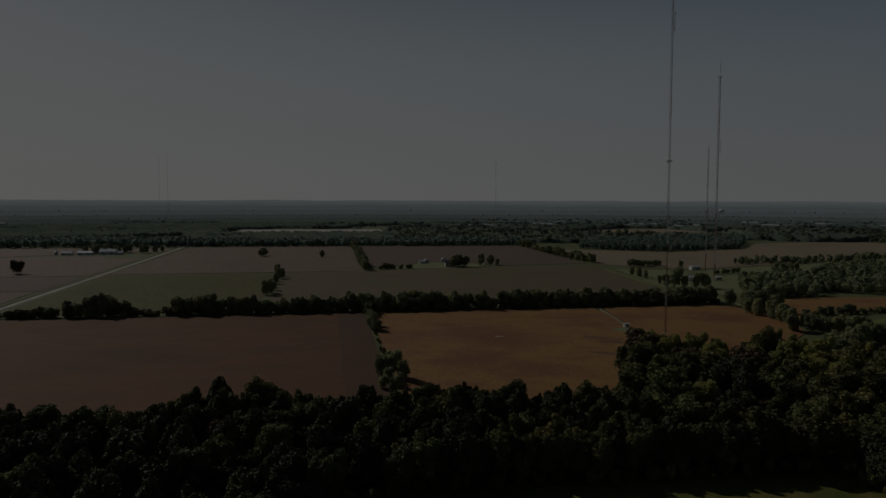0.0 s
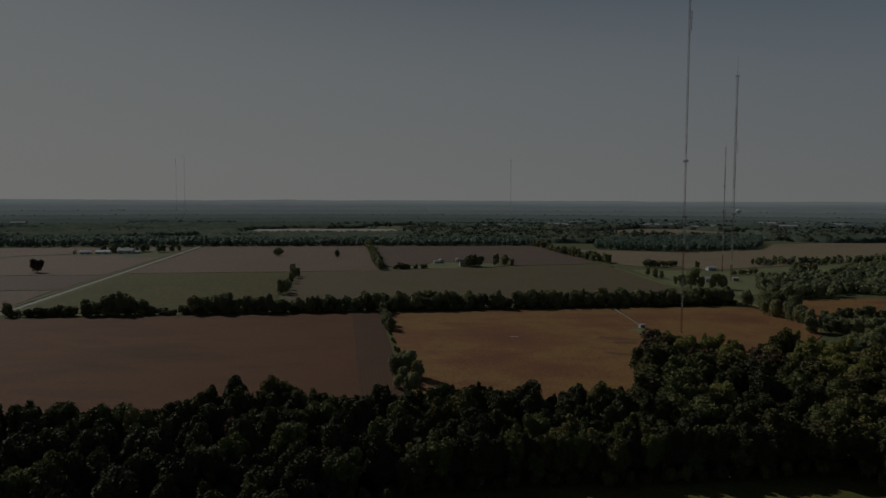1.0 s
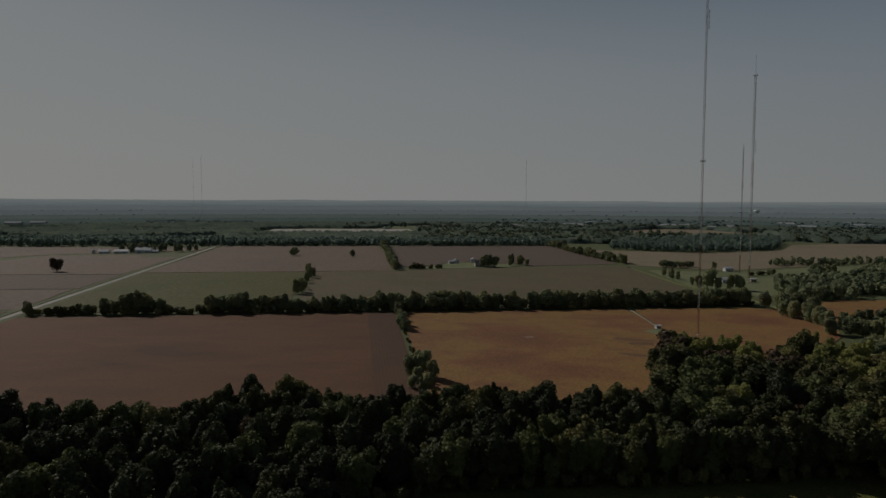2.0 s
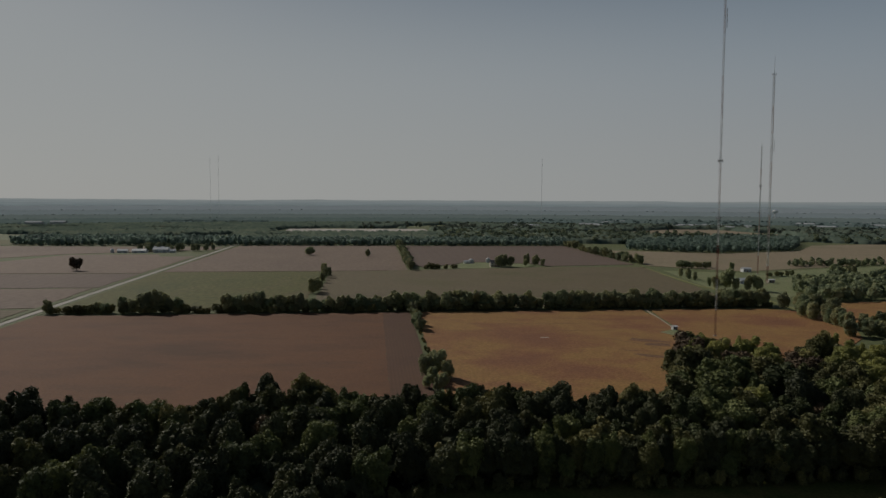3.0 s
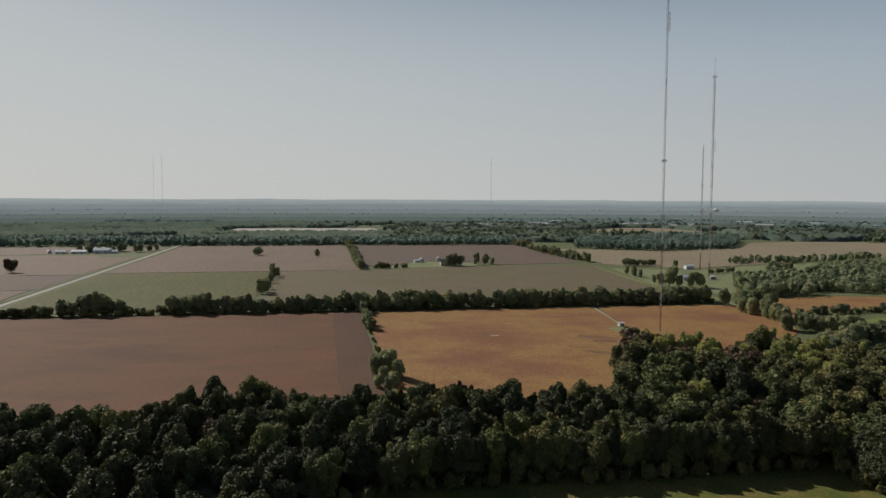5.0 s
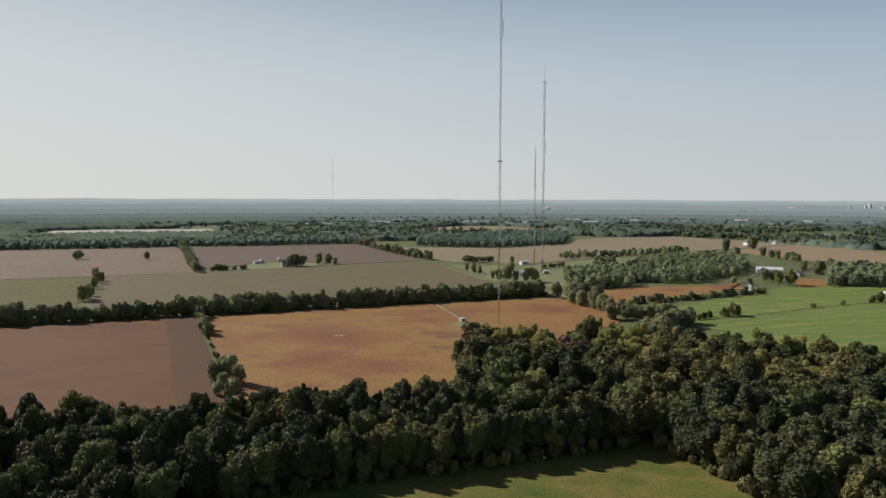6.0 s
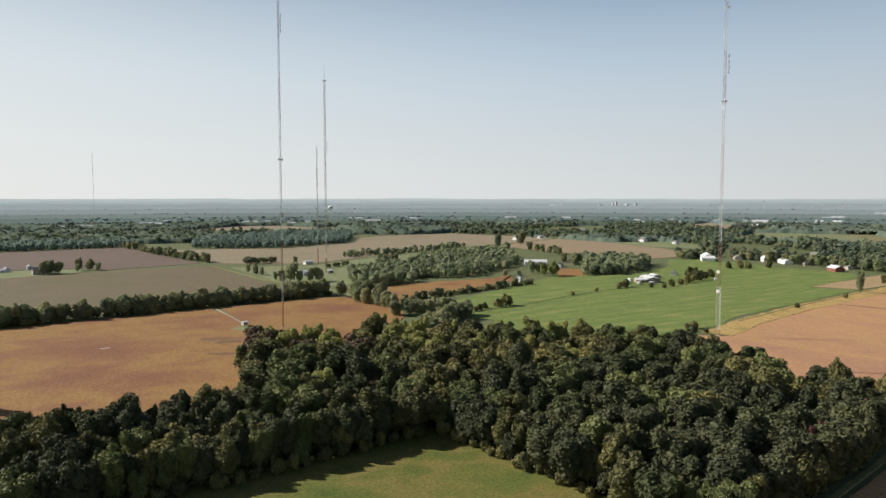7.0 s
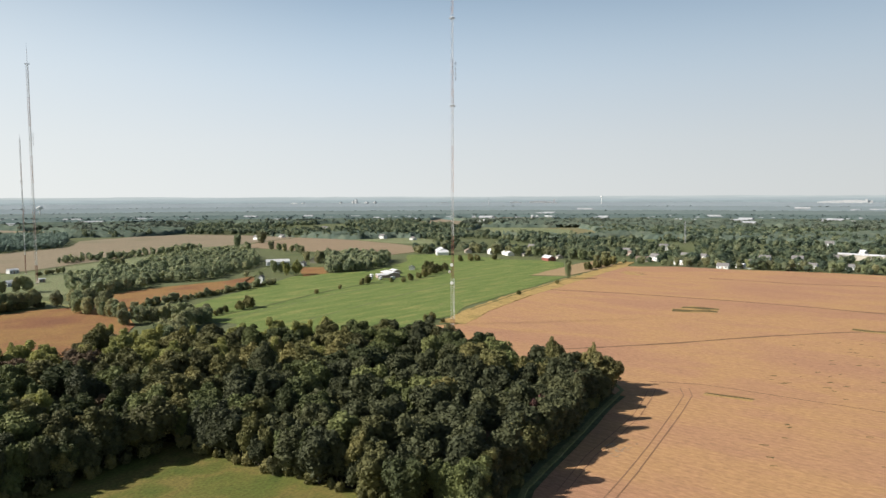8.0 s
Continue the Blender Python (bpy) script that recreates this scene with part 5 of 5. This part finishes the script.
for x, y, k in HOUSES:
    lab, wl, rf, w, d, h, rh = LOOKS[k]
    tn = 70 + (x * 7 + y * 3) % 40
    if k not in first:
        first[k] = building("house", lab + " among trees", "house", x, y, tn, w, d, h, rh, wl, rf, 3, 1, chimney=k == 3, group="houses at the town edge")
    else:
        copy_thing(first[k], pose(x, y, rise(x, y), 0, 0, tn))
building("warehouse", "long white flat-roofed warehouse behind trees", "warehouse", 985, 150, 80, 70, 16, 6.5, 1.2, M_CREAM, M_METAL_ROOF, 0, 0, 4)
building("warehouse", "large blue-roofed shed among trees", "warehouse", 1590, 728, 65, 44, 20, 5.5, 3.0, M_WHITE, M_BLUE_ROOF, 0, 0, 3)
building("warehouse", "white industrial hall among trees", "warehouse", 1752, 660, 70, 60, 20, 6, 1.5, M_WHITE, M_METAL_ROOF, 0, 0, 4)
building("warehouse", "white industrial hall behind fields", "warehouse", 2080, 1250, 60, 55, 22, 9, 2, M_WHITE, M_METAL_ROOF, 0, 0, 3)
building("warehouse", "white industrial hall behind fields", "warehouse", 1669, 1226, 60, 46, 18, 8, 2, M_WHITE, M_METAL_ROOF, 0, 0, 3)
FAR_HALLS = [(924, 2069, 60), (960, 2090, 50), (1000, 2330, 60), (1500, 2100, 50), (1640, 1960, 34), (-1270, 1935, 44), (-1208, 1950, 40), (1800, 1900, 50), (2450, 1500, 60), (2073, 633, 50), (1900, 560, 34), (2200, 420, 40), (2350, 800, 40), (3350, 768, 60), (3400, 487, 90), (3313, 560, 40), (2960, 1592, 80), (2482, 1494, 50), (1904, 1383, 50), (2113, 630, 40), (2050, 1040, 30), (1420, 1830, 40), (1180, 2250, 40)]
hrnd = random.Random(61)
for cx, cy, spread, count in ((300, 2180, 45, 12), (380, 2420, 60, 5), (440, 2560, 40, 4), (560, 2150, 30, 5), (625, 2160, 40, 9), (700, 2080, 60, 5), (820, 2500, 90, 6), (90, 2100, 60, 4), (1250, 2250, 160, 8), (1750, 1650, 160, 9), (2050, 1450, 140, 7), (2250, 950, 180, 9), (2300, 560, 150, 9)):
    for _ in range(count):
        FAR_HALLS.append((cx + hrnd.uniform(-spread, spread), cy + hrnd.uniform(-spread, spread) * 1.3, hrnd.choice((9, 12, 14, 18, 24))))
hall = None
for i, (x, y, w) in enumerate(FAR_HALLS):
    tn = math.degrees(math.atan2(-x, y)) - (i * 37) % 40
    if hall is None:
        hall = building("warehouse", "faraway white building of the town", "warehouse", x, y, tn, 40, 18, 8, 2.5, M_FARWALL, M_FARWALL, 0, 0, 3, group="faraway town buildings")
    else:
        copy_thing(hall, pose(x, y, rise(x, y), 0, 0, tn) @ Matrix.Diagonal((w / 40, 0.9 if w > 25 else 0.55, (0.8 + (i * 29) % 7 / 10) if w > 25 else 0.85, 1)))


def tower_block(x, y, turn, w, d, h, floors, label):
    ob = empty("tower_block", label, "tower block", "city skyline", (x, y, rise(x, y) - 2), turn)
    bm = bmesh.new()
    box(bm, 0, 0, 0, w, d, h)
    box(bm, 0, 0, h, w * 0.5, d * 0.5, 3)
    part("wall", bm, M_FARWALL, ob)
    # window bands get white paint, haze over the glass put into colour
    bm = bmesh.new()
    for i in range(floors):
        box(bm, 0, 0, (i + 0.4) * h / floors, w + 0.4, d + 0.4, h / floors * 0.4)
    part("window_band", bm, M_PALE, ob, "window bands paled in colour for haze")
    return ob


for a, r, w, d, h in ((-43.6, 4080, 14, 12, 30), (-43.38, 4085, 10, 10, 22), (-44.4, 4070, 18, 12, 17), (-45.1, 4080, 12, 12, 19), (-42.4, 4075, 12, 12, 17), (-38.8, 4060, 44, 12, 13), (-39.5, 4060, 20, 12, 14), (-59.2, 4060, 44, 12, 14), (-58.6, 4070, 20, 12, 13), (-80.5, 4060, 60, 12, 14), (-81.1, 4070, 24, 12, 13), (-78.8, 4060, 110, 12, 17), (-80.2, 4075, 170, 12, 21), (-81.0, 4065, 10, 10, 29), (-50.6, 4080, 50, 12, 12), (-56.3, 4070, 70, 12, 15), (-58.2, 4075, 120, 12, 18), (-59.3, 4065, 10, 10, 30)):
    tower_block(-math.sin(radians(a)) * r, math.cos(radians(a)) * r, a if a < -50 else a - 35, w, d, h, 9, "faraway pale city block on the skyline")


def water_tower(x, y, h, r, label):
    ob = empty("water_tower", label, "water tower", "", (x, y, rise(x, y)))
    bm = bmesh.new()
    rod(bm, (0, 0, -1), (0, 0, h - r * 0.4), r * 0.28, r * 0.2, 14)
    part("stem", bm, M_WHITE, ob)
    bm = bmesh.new()
    bmesh.ops.create_uvsphere(bm, u_segments=24, v_segments=14, radius=r)
    bmesh.ops.transform(bm, matrix=Matrix.Translation((0, 0, h)) @ Matrix.Diagonal((1, 1, 0.62, 1)), verts=bm.verts)
    part("tank", bm, M_WHITE, ob, "white domed water tank")


water_tower(1125, 2900, 34, 11, "white domed water tower of the town")
water_tower(3500, 1788, 46, 7, "slim white water tower in the haze")

# ---- woods and far trees, past counting ----
LOW_V = [crown_data(90 + i, 14, r, 0.05, 12, 160, 1.05, bulge=0.30, core=0.93, tops=4) for i, r in enumerate((5.0, 5.6, 4.6, 6.0, 5.2))]
FAR_V = [crown_data(120 + i, 14, r, 0.05, 8, 44, 1.7, bulge=0.35, core=0.97, tops=2) for i, r in enumerate((5.0, 5.8, 4.4, 6.2))]


def wood_mass(name, places, material, label, wide=1.0, models=None):
    """One mesh of many trees that nobody could count."""
    vs, fs, base = [], [], 0
    rng = np.random.default_rng(len(places))
    models = models or LOW_V
    for x, y, h in places:
        v, f = models[rng.integers(len(models))]
        a = rng.uniform(0, math.tau)
        s = h / 14
        k = s * wide * rng.uniform(0.85, 1.2)
        c, t = math.cos(a) * k, math.sin(a) * k
        q = np.empty_like(v)
        q[:, 0], q[:, 1], q[:, 2] = v[:, 0] * c - v[:, 1] * t + x, v[:, 0] * t + v[:, 1] * c + y, v[:, 2] * s + rise(x, y)
        vs.append(q)
        fs.extend(tuple(i + base for i in g) for g in f)
        base += len(v)
    return tagged(link_mesh(name, np.concatenate(vs), fs, material), label, "woods", kind="stuff")


rnd = random.Random(21)


def fill(poly, gap, lo, hi, tries=9000, also=None):
    return [(x, y, rnd.uniform(lo, hi)) for x, y in scatter(poly, gap, rnd, tries, also)]


wood_mass("grove", fill([(262, 588), (285, 589), (315, 596), (340, 640), (375, 700), (364, 735), (319, 715), (294, 696), (273, 665)], 8.5, 8, 14), M_LEAF["grove"], "dark green grove of broadleaf trees beside a lawn", 1.2)
wood_mass("grove", fill([(332, 655), (338, 627), (365, 612), (398, 610), (423, 633), (477, 667), (516, 709), (563, 788), (553, 850), (509, 845), (447, 795), (390, 745), (352, 690)], 8.5, 8, 13.5), M_LEAF["grove"], "dark green grove of broadleaf trees beyond a pasture", 1.2)
wood_mass("scrub", fill([(420, 800), (468, 868), (546, 916), (630, 935), (619, 873), (563, 850), (509, 850), (447, 800)], 10, 4, 8), M_LEAF["field"], "low olive scrub beside a grove", 1.4)
wood_mass("tree_belt", fill([(366, 903), (370, 893), (407, 904), (450, 902), (525, 935), (612, 985), (606, 1000), (520, 952), (450, 922), (405, 922)], 7.5, 6, 11), M_LEAF["grove"], "belt of trees between lawn and pale field", 1.15)
wood_mass("tree_belt", fill([(488, 560), (509, 555), (541, 555), (575, 562), (602, 583), (645, 622), (633, 677), (600, 690), (572, 650), (545, 612), (520, 590)], 8.5, 9, 14.5), M_LEAF["grove"], "thick belt of rounded trees behind the stable", 1.2)
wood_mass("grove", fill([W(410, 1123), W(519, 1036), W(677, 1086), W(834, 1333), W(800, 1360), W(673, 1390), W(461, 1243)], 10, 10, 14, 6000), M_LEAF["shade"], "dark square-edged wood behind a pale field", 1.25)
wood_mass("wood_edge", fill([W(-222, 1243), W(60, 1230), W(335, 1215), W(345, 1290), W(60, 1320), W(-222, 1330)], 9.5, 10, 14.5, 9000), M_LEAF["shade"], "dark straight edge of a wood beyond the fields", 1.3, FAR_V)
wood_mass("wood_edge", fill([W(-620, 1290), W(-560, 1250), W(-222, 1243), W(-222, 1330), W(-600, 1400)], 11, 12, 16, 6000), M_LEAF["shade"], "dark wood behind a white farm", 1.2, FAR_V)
wood_mass("farm_trees", fill([W(-345, 1106), W(-290, 1108), W(-290, 1135), W(-345, 1128)], 8, 9, 15, 800), M_LEAF["mid"], "trees round a white farm")
wood_mass("farm_trees", fill([W(-268, 1105), W(-244, 1128), W(-240, 1140), W(-264, 1118)], 9, 9, 13, 500), M_LEAF["mid"], "small trees beside a gravel road")
TOWN = [(735, 640), (770, 700), (830, 720), (1000, 640), (1230, 560), (1230, 120), (1260, -140), (860, -140), (822, 20), (812, 110), (800, 170), (795, 250), (800, 320), (770, 380), (800, 420), (810, 470), (800, 560)]


def clear_of(x, y, a, b):
    """Not on a house's plot, nor in its open front yard towards the fields."""
    d = math.hypot(a, b)
    ahead, aside = ((a - x) * a + (b - y) * b) / d, abs((a - x) * b - (b - y) * a) / d
    return not (-9 < ahead < 17 and aside < 8.5)


def off_houses(x, y):
    return all(clear_of(x, y, a, b) for a, b, _ in HOUSES) and not (955 < x < 1010 and 110 < y < 190) and not (728 < x < 812 and 500 < y < 640 and x < 790) and noise.noise(Vector((x / 60, y / 60, 4.4))) > (-0.22 if x < 900 else -0.02)


wood_mass("town_trees", fill(TOWN, 13.5, 7, 13.5, 15000, off_houses), M_LEAF["town"], "mixed trees between the houses of a town edge", 1.35)
MIDWAY = [(893, 1100), (1000, 1110), (1010, 840), (912, 755), (1000, 660), (1130, 645), (1190, 775), (1136, 895), (1428, 1068), (1420, 1120), (1550, 1392), (1500, 1500), (1050, 1700), (830, 1400), (880, 1250)]
wood_mass("woods", fill(MIDWAY, 15, 9, 14, 9000, lambda x, y: all((x - a) ** 2 + (y - b) ** 2 > 260 for a, b, _ in HOUSES) and noise.noise(Vector((x / 110, y / 110, 1.4))) > -0.12), M_LEAF["town"], "scattered woods between far houses", 1.5, FAR_V)
OPEN = [[W(-860, 1260), W(-840, 1420), W(-560, 1420), W(-560, 1250)], [(300, 1780), (505, 2010), (620, 1990), (700, 1700), (690, 1500), (600, 1540), (480, 1640)], [(1145, 891), (1431, 1060), (1560, 860), (1463, 767), (1326, 676), (1222, 650), (1139, 645), (1200, 771)], [(1558, 1388), (1867, 1549), (1743, 1356), (1428, 1120)], [(1853, 1372), (2090, 1500), (2170, 1410), (2135, 1360)], [(1880, 1200), (1800, 1420), (2010, 1580), (2190, 1320)], [W(-225, 1620), W(-225, 1930), W(150, 1920), W(150, 1620)], [W(-680, 2290), W(-640, 2480), W(-330, 2440), W(-330, 2260)], MIDWAY, TOWN,
        [W(-900, 400), W(-900, 1250), W(-560, 1400), W(-222, 1330), W(60, 1320), W(345, 1290), W(461, 1263), W(673, 1440), W(834, 1333), (703, 1374), (816, 1366), (870, 1250), (893, 1092), (900, 955), (985, 928), (997, 845), (903, 758), (735, 640), (800, 420), (800, 0), (500, -100), (-300, -100)]]


def far_trees(name, r0, r1, a0, a1, gap, material, label):
    """Single rounded trees that stand out of the far woods."""
    rng = np.random.default_rng(int(r0) + 3)
    places = []
    for _ in range(int(radians(a1 - a0) * (r1 * r1 - r0 * r0) / 2 / gap ** 2)):
        a, r = radians(rng.uniform(a0, a1)), math.sqrt(rng.uniform(r0 * r0, r1 * r1))
        x, y = -math.sin(a) * r, math.cos(a) * r
        if noise.noise(Vector((x / 120, y / 120, 5.5))) < -0.3 or any(inside(p, x, y) for p in OPEN) or any((x - b) ** 2 + (y - c) ** 2 < (w * 0.6 + 12) ** 2 for b, c, w in FAR_HALLS):
            continue
        places.append((x, y, rng.uniform(8.5, 14.5)))
    return wood_mass(name, places, material, label, 1.35, FAR_V)


far_trees("far_trees", 1235, 1700, -86, 4, 17, M_LEAF["town"], "mixed trees of the woods behind a town edge")
far_trees("far_trees", 2200, 2700, -86, -2, 46, M_LEAF["far"], "tree tops of far woods, haze put into their colour")
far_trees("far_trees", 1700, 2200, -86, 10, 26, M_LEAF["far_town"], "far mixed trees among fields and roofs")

# distant woods, closed canopies that thin out round fields and roofs
def canopy(name, r0, r1, material, label, across, cover):
    """A closed leaf canopy between two distances: rounded tree tops side by side, sinking into the ground where the land lies open."""
    rng = np.random.default_rng(int(r0) + 7)
    cols = int(2.25 * r0 / across)
    rows = max(2, int((r1 - r0) / (across * 1.7)))
    verts, faces = [], []
    for j in range(rows + 1):
        for i in range(cols + 1):
            a = radians(42) - 2.25 * (i + (rng.uniform(-0.35, 0.35) + 0.5 * (j % 2) if 0 < i < cols else 0.0)) / cols
            r = r0 + (r1 - r0) * (j + (rng.uniform(-0.35, 0.35) if 0 < j < rows else 0.0)) / rows
            x, y = -math.sin(a) * r, math.cos(a) * r
            wooded = noise.noise(Vector((x / 260, y / 260, 9.7))) + 0.5 * noise.noise(Vector((x / 90, y / 90, 2.2))) > cover
            if wooded:
                wooded = not any(inside(p, x, y) for p in OPEN) and not any((x - b) ** 2 + (y - c) ** 2 < (w * 0.62 + (14 if r < 2400 else 2)) ** 2 for b, c, w in FAR_HALLS)
            even = 1.0 if r < 1650 else 0.75
            h = 8.2 + even * (rng.uniform(-1.7, 3.3) - 3.8 * ((i + j) % 2)) if wooded else -1.5
            verts.append((x, y, rise(x, y) + h))
    for j in range(rows):
        for i in range(cols):
            k = j * (cols + 1) + i
            if all(verts[q][2] - rise(verts[q][0], verts[q][1]) < 0 for q in (k, k + 1, k + cols + 1, k + cols + 2)):
                continue
            faces.append((k, k + cols + 1, k + cols + 2, k + 1))
    return tagged(link_mesh(name, verts, faces, material, smooth=True), label, "woods", kind="stuff")


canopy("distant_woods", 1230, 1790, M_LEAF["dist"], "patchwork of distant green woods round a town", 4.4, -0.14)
canopy("distant_woods", 1790, 2300, M_LEAF["dist"], "far green woods, haze put into the leaf colour", 6.0, -0.24)
canopy("distant_woods", 2300, 2750, M_LEAF["far"], "far green woods, haze put into the leaf colour", 8, -2.0)
canopy("distant_woods", 2750, 3200, M_LEAF["dim"], "green woods below the skyline, haze put into the leaf colour", 10, -2.0)
canopy("distant_woods", 3200, 3700, M_LEAF["soft"], "woods below the skyline, leaf colour turned blue-grey for haze", 12, -2.0)
canopy("distant_woods", 3700, 4175, M_LEAF["end"], "woods at the skyline, leaf colour paled to blue-grey for haze", 14, -2.0)
